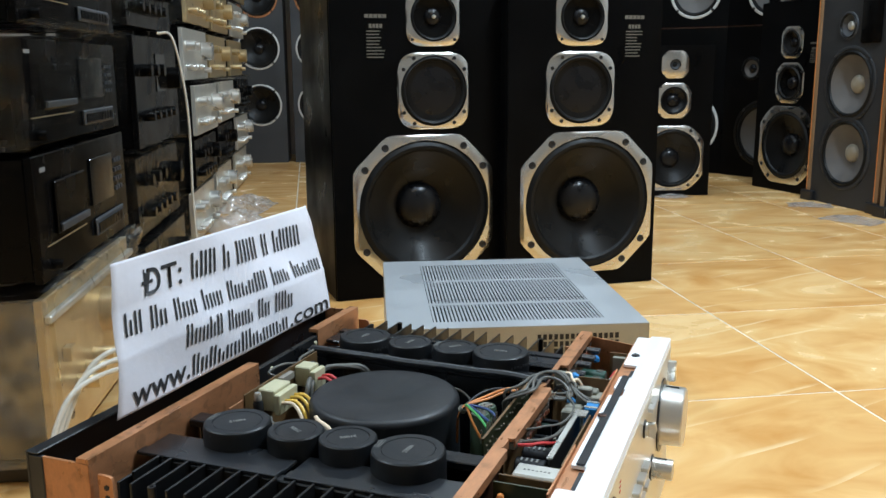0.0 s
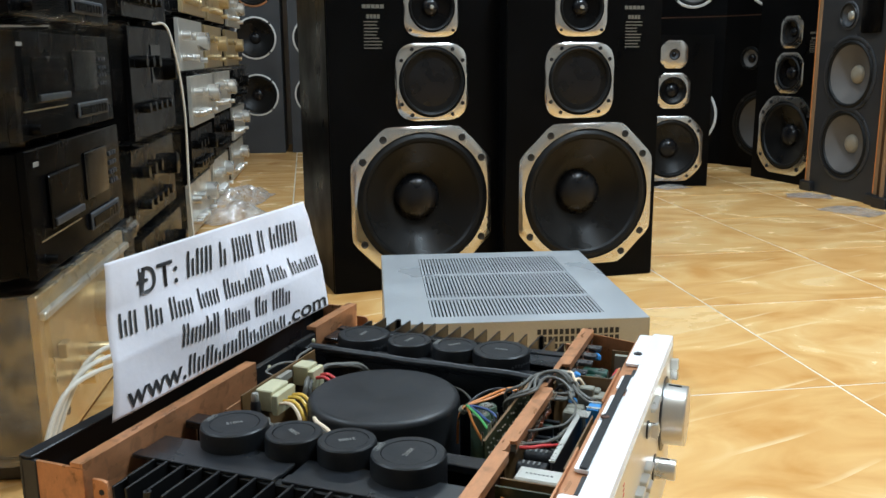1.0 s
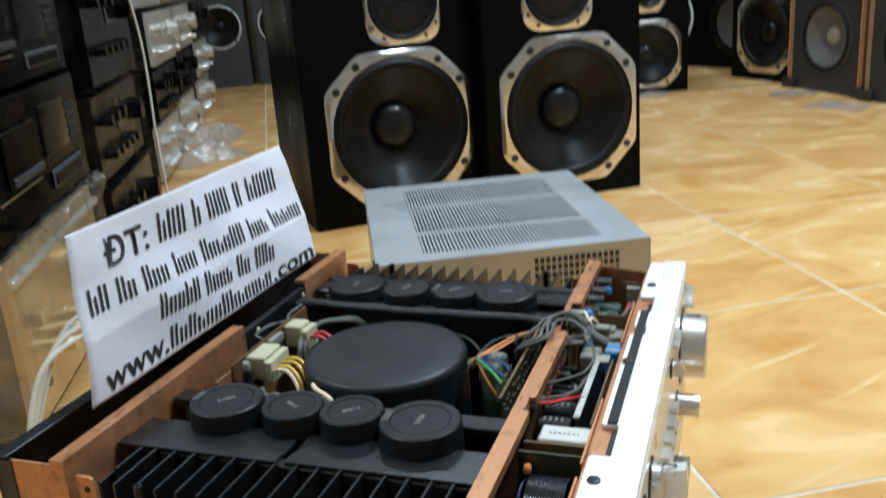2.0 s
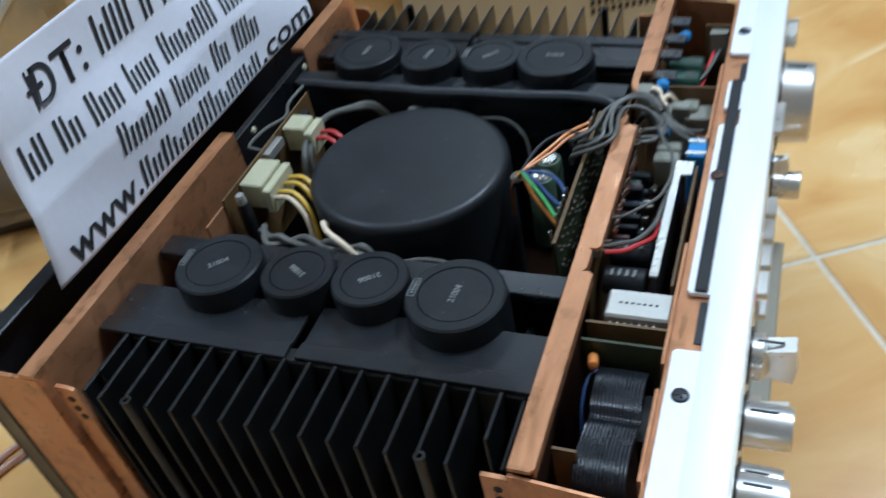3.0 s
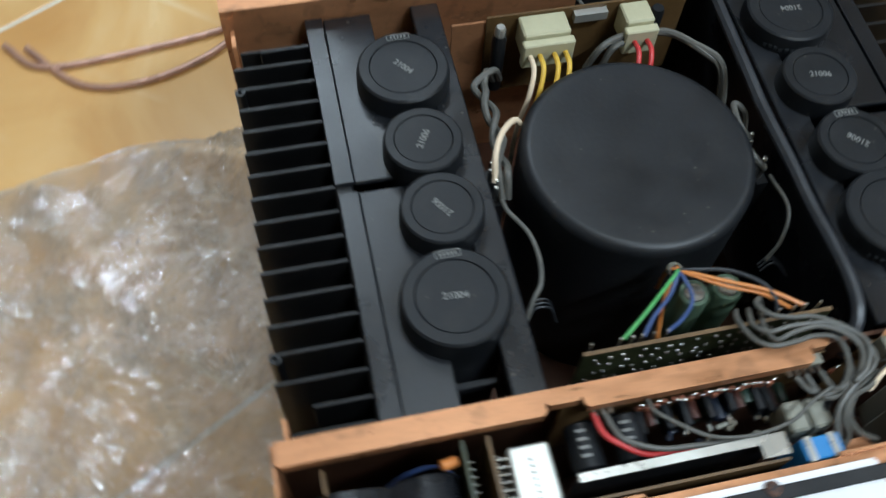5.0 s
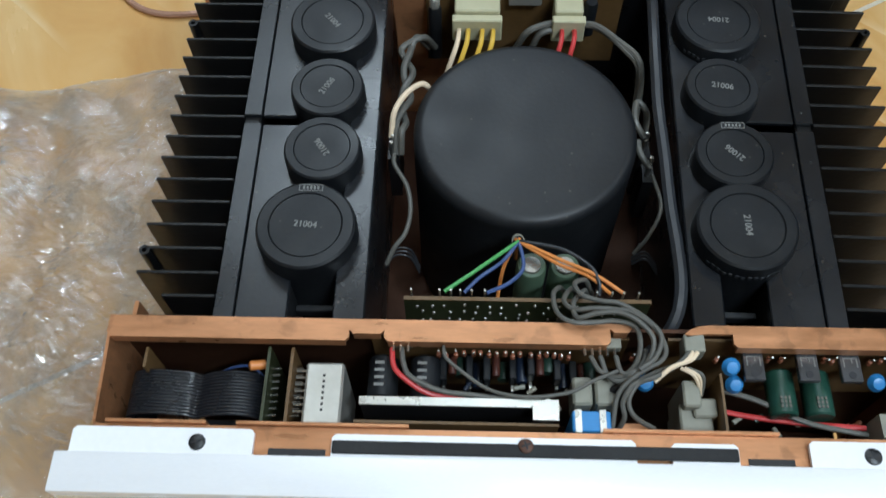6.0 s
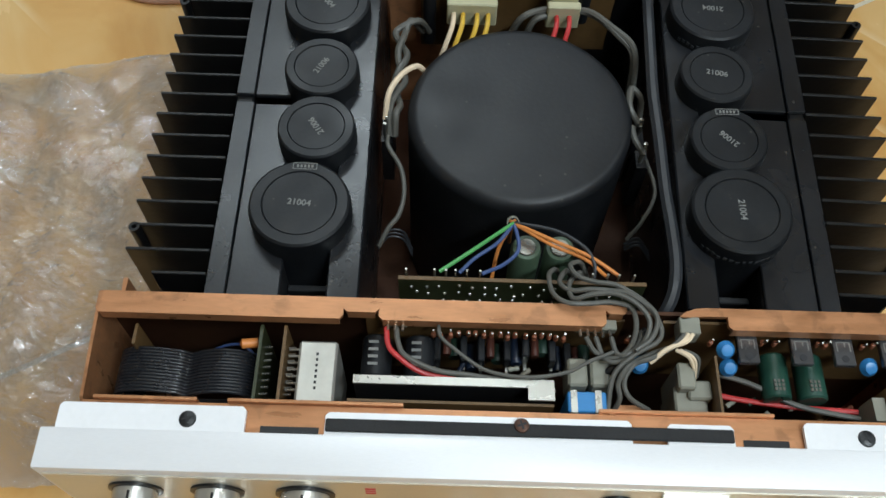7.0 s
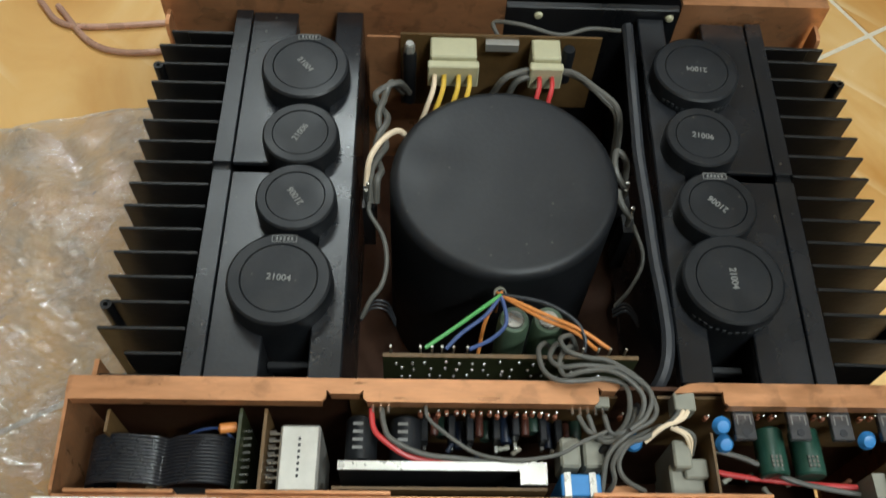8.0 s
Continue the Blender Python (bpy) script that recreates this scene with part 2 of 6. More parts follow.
WHITE_RING = surf("white_ring", (0.62, 0.62, 0.60), 0.45, 0.1, 0.1, 20, 300, 0.05)
WHITE_CORD = surf("white_cord", (0.62, 0.58, 0.50), 0.5, 0.0, 0.1, 30, 300, 0.05)
FILM = film_mat("clear_film", 0.44, (1.0, 1.0, 0.99), 0.08, 0.17, 0.46)
FILM_MID = film_mat("amplifier_wrap_film", 0.20, (0.97, 0.97, 0.96), 0.08, 0.03, 0.5)
FILM_SOFT = film_mat("wrap_film", 0.035, (0.97, 0.97, 0.96), 0.06, 0.002, 0.5)


def tile_mat():
    """Glazed floor tile: warm yellow clouds, pale curved veins."""
    m = bpy.data.materials.new("glazed_tile")
    m.use_nodes = True
    nt = m.node_tree
    nd, lk = nt.nodes, nt.links
    p = nd["Principled BSDF"]
    tc = nd.new("ShaderNodeTexCoord")
    oi = nd.new("ShaderNodeObjectInfo")
    off = nd.new("ShaderNodeVectorMath")
    off.operation = "MULTIPLY_ADD"
    comb = nd.new("ShaderNodeCombineXYZ")
    for i in range(2):
        lk.new(oi.outputs["Random"], comb.inputs[i])
    lk.new(comb.outputs[0], off.inputs[0])
    off.inputs[1].default_value = (37, 21, 0)
    lk.new(tc.outputs["Object"], off.inputs[2])
    mp = nd.new("ShaderNodeMapping")
    mp.inputs["Scale"].default_value, mp.inputs["Rotation"].default_value = (1.0, 1.7, 1), (0, 0, 0.5)
    lk.new(off.outputs[0], mp.inputs["Vector"])
    n1 = nd.new("ShaderNodeTexNoise")
    n1.inputs["Scale"].default_value, n1.inputs["Detail"].default_value, n1.inputs["Distortion"].default_value = 3.4, 6, 1.3
    lk.new(mp.outputs[0], n1.inputs["Vector"])
    ramp = nd.new("ShaderNodeValToRGB")
    e = ramp.color_ramp.elements
    e[0].position, e[0].color = 0.3, (0.60, 0.295, 0.085, 1)
    e[1].position, e[1].color = 0.72, (0.83, 0.575, 0.275, 1)
    mid = e.new(0.52)
    mid.color = (0.73, 0.43, 0.16, 1)
    lk.new(n1.outputs[0], ramp.inputs[0])
    wv = nd.new("ShaderNodeTexWave")
    wv.wave_profile = "SAW"
    wv.inputs["Scale"].default_value, wv.inputs["Distortion"].default_value = 3.0, 2.2
    wv.inputs["Detail"].default_value, wv.inputs["Detail Scale"].default_value = 1.0, 0.8
    m2 = nd.new("ShaderNodeMapping")
    m2.inputs["Rotation"].default_value = (0, 0, 1.2)
    lk.new(off.outputs[0], m2.inputs["Vector"])
    lk.new(m2.outputs[0], wv.inputs["Vector"])
    vr = nd.new("ShaderNodeValToRGB")
    ve = vr.color_ramp.elements
    ve[0].position, ve[0].color = 0.90, (0, 0, 0, 1)
    ve[1].position, ve[1].color = 0.985, (0.7, 0.7, 0.7, 1)
    lk.new(wv.outputs[0], vr.inputs[0])
    gate = nd.new("ShaderNodeMath")
    gate.operation = "MULTIPLY"
    n3 = nd.new("ShaderNodeTexNoise")
    n3.inputs["Scale"].default_value = 4.5
    lk.new(off.outputs[0], n3.inputs["Vector"])
    g2 = nd.new("ShaderNodeMapRange")
    g2.inputs["From Min"].default_value, g2.inputs["From Max"].default_value = 0.48, 0.62
    lk.new(n3.outputs[0], g2.inputs["Value"])
    lk.new(vr.outputs[0], gate.inputs[0])
    lk.new(g2.outputs[0], gate.inputs[1])
    mx = nd.new("ShaderNodeMix")
    mx.data_type = "RGBA"
    lk.new(gate.outputs[0], mx.inputs["Factor"])
    lk.new(ramp.outputs[0], mx.inputs["A"])
    mx.inputs["B"].default_value = (0.86, 0.66, 0.38, 1)
    lk.new(mx.outputs["Result"], p.inputs["Base Color"])
    rg = nd.new("ShaderNodeMapRange")
    rg.inputs["To Min"].default_value, rg.inputs["To Max"].default_value = 0.16, 0.34
    lk.new(n1.outputs[0], rg.inputs["Value"])
    lk.new(rg.outputs[0], p.inputs["Roughness"])
    bp = nd.new("ShaderNodeBump")
    bp.inputs["Strength"].default_value, bp.inputs["Distance"].default_value = 0.12, 0.002
    lk.new(n3.outputs[0], bp.inputs["Height"])
    lk.new(bp.outputs[0], p.inputs["Normal"])
    return m


TILE = tile_mat()


# ---- mesh helpers ----
def box(bm, x0, x1, y0, y1, z0, z1, bev=0.0, seg=1):
    r = bmesh.ops.create_cube(bm, size=1)
    vs = r["verts"]
    for v in vs:
        v.co = Vector(((x0 + x1) / 2 + v.co.x * (x1 - x0), (y0 + y1) / 2 + v.co.y * (y1 - y0), (z0 + z1) / 2 + v.co.z * (z1 - z0)))
    if bev:
        es = {e for v in vs for e in v.link_edges}
        bmesh.ops.bevel(bm, geom=list(es), offset=bev, segments=seg, affect="EDGES", profile=0.5)
    return bm


def boxm(*a, **k):
    return box(bmesh.new(), *a, **k)


def prism(bm, outline, z0, z1, m=None):
    """A flat outline (x, y) made solid between z0 and z1."""
    lo = [bm.verts.new((x, y, z0)) for x, y in outline]
    hi = [bm.verts.new((x, y, z1)) for x, y in outline]
    n = len(lo)
    bm.faces.new(list(reversed(lo)))
    bm.faces.new(hi)
    for i in range(n):
        bm.faces.new((lo[i], lo[(i + 1) % n], hi[(i + 1) % n], hi[i]))
    if m is not None:
        bmesh.ops.transform(bm, matrix=m, verts=lo + hi)
    return bm


def lathe(bm, profile, seg=32, m=None):
    """A profile of (radius, height) turned about z."""
    rings, vs = [], []
    for r, z in profile:
        if r < 1e-6:
            ring = [bm.verts.new((0, 0, z))]
        else:
            ring = [bm.verts.new((r * math.cos(2 * math.pi * i / seg), r * math.sin(2 * math.pi * i / seg), z)) for i in range(seg)]
        rings.append(ring)
        vs += ring
    for a, b in zip(rings, rings[1:]):
        for i in range(seg):
            j = (i + 1) % seg
            if len(a) == 1 and len(b) > 1:
                f = bm.faces.new((a[0], b[j], b[i]))
            elif len(b) == 1 and len(a) > 1:
                f = bm.faces.new((a[i], a[j], b[0]))
            elif len(a) > 1:
                f = bm.faces.new((a[i], a[j], b[j], b[i]))
            else:
                continue
            f.smooth = True
    if m is not None:
        bmesh.ops.transform(bm, matrix=m, verts=vs)
    return bm


def spline(pts, n=8):
    """Points of a smooth line through pts."""
    P = [Vector(p) for p in pts]
    P = [P[0] * 2 - P[1]] + P + [P[-1] * 2 - P[-2]]
    out = []
    for i in range(1, len(P) - 2):
        a, b, c, d = P[i - 1], P[i], P[i + 1], P[i + 2]
        for k in range(n):
            t = k / n
            out.append(0.5 * (2 * b + (c - a) * t + (2 * a - 5 * b + 4 * c - d) * t * t + (3 * b - a - 3 * c + d) * t ** 3))
    out.append(P[-2])
    return out


def tube(bm, pts, r, seg=8, n=8, smooth=True):
    """A round cable of radius r through pts."""
    line = spline(pts, n) if smooth else [Vector(p) for p in pts]
    up, rings = Vector((0.13, 0.29, 0.95)), []
    for i, p in enumerate(line):
        d = (line[min(i + 1, len(line) - 1)] - line[max(i - 1, 0)]).normalized()
        side = d.cross(up)
        if side.length < 1e-4:
            side = d.cross(Vector((1, 0, 0)))
        side.normalize()
        up = side.cross(d)
        rings.append([bm.verts.new(p + r * (math.cos(2 * math.pi * k / seg) * side + math.sin(2 * math.pi * k / seg) * up)) for k in range(seg)])
    for a, b in zip(rings, rings[1:]):
        for k in range(seg):
            f = bm.faces.new((a[k], a[(k + 1) % seg], b[(k + 1) % seg], b[k]))
            f.smooth = True
    bm.faces.new(list(reversed(rings[0])))
    bm.faces.new(rings[-1])
    return bm


def mesh_of(name, bm, material):
    bmesh.ops.recalc_face_normals(bm, faces=bm.faces)
    me = bpy.data.meshes.new(name)
    bm.to_mesh(me)
    bm.free()
    me.materials.append(material)
    me.set_sharp_from_angle(angle=radians(35))
    return me


def part(name, bm, material, parent, label="", m=None):
    ob = new(name, mesh_of(name, bm, material))
    ob.parent = parent
    if m is not None:
        ob.matrix_local = m
    if label:
        ob["label"] = label
    return ob


def solid(name, bm, material, label, category, kind="", group=""):
    return tagged(new(name, mesh_of(name, bm, material)), label, category, group, kind)


def holder(name, m, label, category, group=""):
    ob = new(name)
    ob.empty_display_size = 0.05
    ob.matrix_world = m
    return tagged(ob, label, category, group)


def letters(text, size, depth=0.0):
    """The mesh of a line of writing, centred, lying in the xy plane."""
    c = bpy.data.curves.new("writing", "FONT")
    c.offset = size * 0.012
    c.body, c.size, c.extrude, c.align_x, c.align_y = text, size, depth, "CENTER", "CENTER"
    ob = bpy.data.objects.new("writing", c)
    scene.collection.objects.link(ob)
    me = bpy.data.meshes.new_from_object(ob.evaluated_get(bpy.context.evaluated_depsgraph_get()))
    bpy.data.objects.remove(ob)
    bpy.data.curves.remove(c)
    return me


def written(name, text, size, material, parent, m, depth=0.0002):
    me = letters(text, size, depth)
    me.materials.clear()
    me.materials.append(material)
    ob = new(name, me)
    ob.parent = parent
    ob.matrix_local = m
    return ob


# ---- room ----
def structure(name, bm, material, label, category):
    ob = solid(name, bm, material, label, category, "structure")
    ob.matrix_world = ROOM
    return ob


A0, A1, B0, B1, HIGH = -2.6, 2.75, -2.6, 4.95, 2.9
floor = structure("floor", boxm(A0, A1, B0, B1, -0.10, -0.0012), GROUT, "yellow glazed tile floor with pale joints", "floor")
structure("ceiling", boxm(A0, A1, B0, B1, HIGH, HIGH + 0.1), CEIL, "white painted shop ceiling", "ceiling")
structure("wall_north", boxm(A0 - 0.3, A1 + 0.3, B1, B1 + 0.3, -0.1, HIGH), PLASTER, "plain grey painted wall behind speakers", "wall")
structure("wall_south", boxm(A0 - 0.3, A1 + 0.3, B0 - 0.3, B0, -0.1, HIGH), PLASTER, "plain grey painted wall", "wall")
structure("wall_west", boxm(A0 - 0.3, A0, B0, B1, -0.1, HIGH), PLASTER, "plain grey painted wall behind stacked units", "wall")
structure("wall_east", boxm(A1, A1 + 0.3, B0, B1, -0.1, HIGH), PLASTER, "plain grey painted wall behind speakers", "wall")


# ---- the open amplifier (front towards +x) ----
amp = holder("amplifier", pose(0, 0, 0), "open stereo amplifier with copper chassis and black heat sinks", "amplifier")
BOT = 0.098
part("base_plate", boxm(-0.19, 0.196, -0.2105, 0.216, BOT, BOT + 0.003, 0.001), COPPER_SHADED, amp, "copper-plated base plate")
for y in (-0.226, 0.216):
    if y > 0:
        part("base_flange", boxm(-0.12, 0.125, y, y + 0.010, BOT - 0.001, BOT + 0.004, 0.001), COPPER, amp)

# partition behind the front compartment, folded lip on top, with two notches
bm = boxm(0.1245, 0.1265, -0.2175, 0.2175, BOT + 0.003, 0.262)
part("partition", bm, COPPER_SHADED, amp, "copper partition, darkened for the compartment's shade")


def lip(y0, y1, x0=0.1245, x1=0.1365):
    b = bmesh.new()
    prism(b, [(x0, y0), (x1 - 0.002, y0), (x1, y0 + 0.002), (x1, y1 - 0.002), (x1 - 0.002, y1), (x0, y1)], 0.2655, 0.268)
    box(b, x1 - 0.0012, x1, y0 + 0.002, y1 - 0.002, 0.261, 0.2655)
    return b


part("partition_lip", lip(-0.2175, -0.0925), COPPER, amp, "bright copper folded lip")
part("partition_lip", lip(-0.0925, -0.0745, 0.1245, 0.1325), COPPER, amp)
part("partition_lip", lip(-0.0745, 0.041), COPPER, amp, "bright copper folded lip")
part("partition_lip", lip(0.041, 0.052, 0.1245, 0.1295), COPPER, amp)
part("partition_lip", lip(0.103, 0.2175), COPPER, amp, "bright copper folded lip")
neck = prism(bmesh.new(), [(0.1245, 0.103), (0.1245, 0.0925), (0.1252, 0.0865), (0.1272, 0.0815), (0.1300, 0.0785), (0.1312, 0.0800), (0.1300, 0.0850), (0.1293, 0.0915), (0.1293, 0.103)], 0.2655, 0.268)
part("partition_lip", neck, COPPER, amp)

# ends of the front compartment
for s in (-1, 1):
    y = s * 0.2175
    b = bmesh.new()
    prism(b, [(0.1245, BOT + 0.003), (0.186, BOT + 0.003), (0.186, 0.246), (0.178, 0.258), (0.1245, 0.264)], 0, 0.0016,
          pose(0, y + (0.0016 if s > 0 else 0), 0, 90, 0, 0))
    end = part("compartment_end", b, COPPER, amp, "copper end plate")
    part("rivet", lathe(bmesh.new(), [(0, 0.001), (0.0016, 0.0006), (0.002, 0)], 10, pose(0.150, y + s * 0.001, 0.252, -90 * s, 0, 0)), ALU_WHITE, end)

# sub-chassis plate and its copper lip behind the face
part("front_plate", boxm(0.1805, 0.1822, -0.216, 0.216, BOT + 0.003, 0.260), COPPER_SHADED, amp)
part("front_lip", boxm(0.1805, 0.197, -0.216, 0.216, 0.2598, 0.2615), COPPER, amp, "copper top lip behind the face")
for y0, y1 in ((-0.210, -0.160), (-0.145, -0.06), (0.035, 0.12)):
    part("front_edge", boxm(0.1788, 0.1803, y0, y1, 0.24, 0.2645), COPPER, amp)
for y0, y1 in ((-0.128, -0.1), (0.104, 0.126)):
    part("slot_shadow", boxm(0.1915, 0.1965, y0, y1, 0.2617, 0.2622), STEEL_BLACK, amp, "dark slot in copper lip")


def bracket(y0, y1, x0, x1, cut=0.0018):
    return prism(bmesh.new(), [(x0, y0 + cut), (x0 + cut, y0), (x1, y0), (x1, y1), (x0 + cut, y1), (x0, y1 - cut)], 0.2625, 0.2650)


part("bracket", bracket(-0.2245, -0.135, 0.183, 0.198), ALU_WHITE, amp, "white aluminium mounting bracket")
part("bracket", bracket(-0.097, 0.050, 0.1845, 0.198), ALU_WHITE, amp, "white aluminium mounting bracket")
part("bracket", bracket(0.067, 0.099, 0.1855, 0.198), ALU_WHITE, amp, "white aluminium mounting bracket")
part("bracket", bracket(0.133, 0.2245, 0.183, 0.198), ALU_WHITE, amp, "white aluminium mounting bracket")
part("felt_strip", boxm(0.1880, 0.1945, -0.0965, 0.0985, 0.2652, 0.2668, 0.0006), FELT, amp, "black felt sealing strip")


def screw(x, y, z, r, material, slot):
    b = lathe(bmesh.new(), [(0, 0.0018), (r * 0.55, 0.0017), (r * 0.9, 0.0011), (r, 0)], 20, pose(x, y, z))
    s = part("screw", b, material, amp)
    c = bmesh.new()
    box(c, -r * 0.6, r * 0.6, -r * 0.12, r * 0.12, 0, 0.0004)
    box(c, -r * 0.12, r * 0.12, -r * 0.6, r * 0.6, 0.0001, 0.0005)
    part("cross_slot", c, slot, s, m=pose(x, y, z + 0.0016, 0, 0, 20))


screw(0.190, -0.1625, 0.265, 0.0042, STEEL_BLACK, INK_BLACK)
screw(0.190, 0.1625, 0.265, 0.0042, STEEL_BLACK, INK_BLACK)
screw(0.189, -0.003, 0.2665, 0.0038, SCREW_RUST, INK_BLACK)

# the face: a thick aluminium panel
FX = 0.2155
face = part("face_panel", boxm(0.1955, FX, -0.2315, 0.2315, BOT + 0.004, 0.2655, 0.0012, 2), ALU, amp, "thick satin aluminium face panel")
part("face_sheet", boxm(FX - 0.0005, FX + 0.0008, -0.2285, 0.2285, BOT + 0.008, 0.258), ALU_FACE, face, "champagne-coloured front sheet")


def knob(y, z, r, length, style="round"):
    m = pose(FX + 0.0008, y, z, 0, 90, 0)
    part("ring", lathe(bmesh.new(), [(r * 1.22, 0), (r * 1.22, 0.0012), (r * 1.02, 0.0016), (r * 1.02, 0)], 32, m), STEEL_BLACK, face)
    if style == "round":
        b = lathe(bmesh.new(), [(r * 0.9, 0), (r, 0.001), (r * 0.97, length - 0.0015), (r * 0.93, length), (0, length)], 36, m)
        k = part("knob", b, KNOB, face, "turned silver knob")
    else:
        b = lathe(bmesh.new(), [(r, 0), (r, length * 0.3), (r * 0.55, length * 0.45), (0, length * 0.45)], 28, m)
        prism(b, [(FX, z - r * 0.62), (FX + length, z - r * 1.02), (FX + length + 0.0015, z), (FX + length, z + r * 1.02), (FX, z + r * 0.62)], -r * 0.42, r * 0.42, pose(0, y, 0, 90, 0, 0))
        k = part("knob", b, KNOB, face, "silver pointer knob")
    part("index_mark", boxm(FX + length * 0.2, FX + length * 0.75, y - 0.0006, y + 0.0006, z + r * 0.955, z + r * 1.02), STEEL_BLACK, k)


for y in (-0.190, -0.150):
    knob(y, 0.236, 0.0108, 0.0225)
knob(-0.107, 0.235, 0.0120, 0.0225, "pointer")
for y in (-0.190, -0.150):
    knob(y, 0.188, 0.0098, 0.0215)
knob(-0.107, 0.186, 0.0110, 0.0225, "pointer")
knob(0.045, 0.240, 0.0065, 0.010, "pointer")
knob(0.165, 0.207, 0.0295, 0.0225)
knob(0.105, 0.178, 0.0100, 0.0195)
for i in range(4):
    y = 0.045 - i * 0.024
    part("push_button", boxm(FX, FX + 0.007, y - 0.009, y + 0.009, 0.203, 0.208, 0.0008), KNOB, face)
    part("push_button", boxm(FX, FX + 0.007, y - 0.009, y + 0.009, 0.186, 0.191, 0.0008), KNOB, face)
part("push_button", boxm(FX, FX + 0.006, 0.065, 0.098, 0.2465, 0.2510, 0.0008), KNOB, face, "wide silver push bar")
part("glass_strip", boxm(FX + 0.001, FX + 0.014, -0.078, 0.092, 0.118, 0.136, 0.001), COIL, face, "long clear-edged trim strip")
for i in range(3):
    part("printed_mark", boxm(FX + 0.0008, FX + 0.0012, -0.077, -0.072, 0.2470 - i * 0.004, 0.2480 - i * 0.004), W_RED, face)
part("power_lever", boxm(FX, FX + 0.009, 0.208, 0.213, 0.226, 0.248, 0.001), KNOB, face)

# rear: copper upright with lip, black gap piece with rivets, black rear trough
part("rear_upright", boxm(-0.1400, -0.1382, -0.2175, 0.006, BOT + 0.003, 0.266), COPPER, amp, "copper rear upright")
part("rear_upright", boxm(-0.1400, -0.1382, 0.121, 0.2175, BOT + 0.003, 0.266), COPPER, amp, "copper rear upright")
for y0, y1 in ((-0.2175, 0.006), (0.121, 0.2175)):
    b = bmesh.new()
    prism(b, [(-0.149, y0), (-0.138, y0), (-0.138, y1), (-0.149, y1)], 0.2665, 0.270)
    box(b, -0.1396, -0.138, y0, y1, 0.255, 0.2665)
    part("rear_lip", b, COPPER, amp, "bright copper rear lip")
part("rear_bridge", boxm(-0.1440, -0.1384, 0.006, 0.121, 0.15, 0.2640, 0.0008), STEEL_BLACK, amp, "black steel bridge piece")
for y, z in ((0.028, 0.257), (0.115, 0.257)):
    part("rivet", lathe(bmesh.new(), [(0, 0.002), (0.002, 0.0016), (0.003, 0)], 16, pose(-0.1384, y, z, 0, 90, 0)), CREAM, amp, "pale plastic rivet")
part("rear_panel", boxm(-0.1945, -0.1925, -0.219, 0.219, BOT, 0.269), STEEL_BLACK, amp, "black steel rear panel")
part("rear_rim", boxm(-0.1945, -0.183, -0.219, 0.219, 0.2672, 0.2695, 0.0008), STEEL_BLACK, amp, "black folded rim")
part("trough_floor", boxm(-0.1925, -0.149, -0.2165, 0.2165, 0.185, 0.187), STEEL_BLACK, amp)
for s in (-1, 1):
    y = s * 0.2165
    part("rear_end", boxm(-0.1915, -0.1384, y - 0.0012, y + 0.0012, BOT, 0.2662), COPPER, amp, "copper rear end plate")
    part("end_edge", boxm(-0.1947, -0.1800, y - 0.0022, y + 0.0022, BOT, 0.2665, 0.0006), STEEL_BLACK, amp, "black end of the rear panel")
    yb = s * 0.2120
    for name, x0, x1, top, cut in (("heat_sink_bracket", -0.1345, -0.1215, 0.2575, 0.004), ("front_bracket", 0.1085, 0.1225, 0.2510, 0.003)):
        b = prism(bmesh.new(), [(x0, BOT), (x1, BOT), (x1, top - cut), (x1 - cut * 0.3, top - cut * 0.3), (x1 - cut, top), (x0, top)], -0.0012, 0.0012, pose(0, yb, 0, 90, 0, 0))
        bk = part(name, b, COPPER, amp, "copper heat sink bracket")
        for x, z in ((x0 + 0.0075, top - 0.009), (x0 + 0.0075, top - 0.017), (x0 + 0.0085, top - 0.024)):
            part("hole", lathe(bmesh.new(), [(0, 0.0006), (0.0022, 0.0005), (0.0022, 0)], 12, pose(x, yb + s * 0.0012, z, -90 * s, 0, 0)), INK_BLACK, bk)

# heat sinks with their fins, covers and capacitors
FINS = [-0.1165] + [-0.1050 + i * 0.01522 for i in range(14)] + [0.107]
TOPZ = 0.2565


def fin(length, curl=False):
    b = bmesh.new()
    zt, zb = TOPZ - 0.0005, 0.128
    box(b, -0.0010, 0.0010, 0, length, zb, zt, 0.0004)
    if curl:
        lathe(b, [(0.0014, zb), (0.0030, zb), (0.0030, zt), (0.0014, zt), (0.0014, zb)], 14, pose(0.0018, length, 0))
    return mesh_of("fin", b, FIN_BLACK)


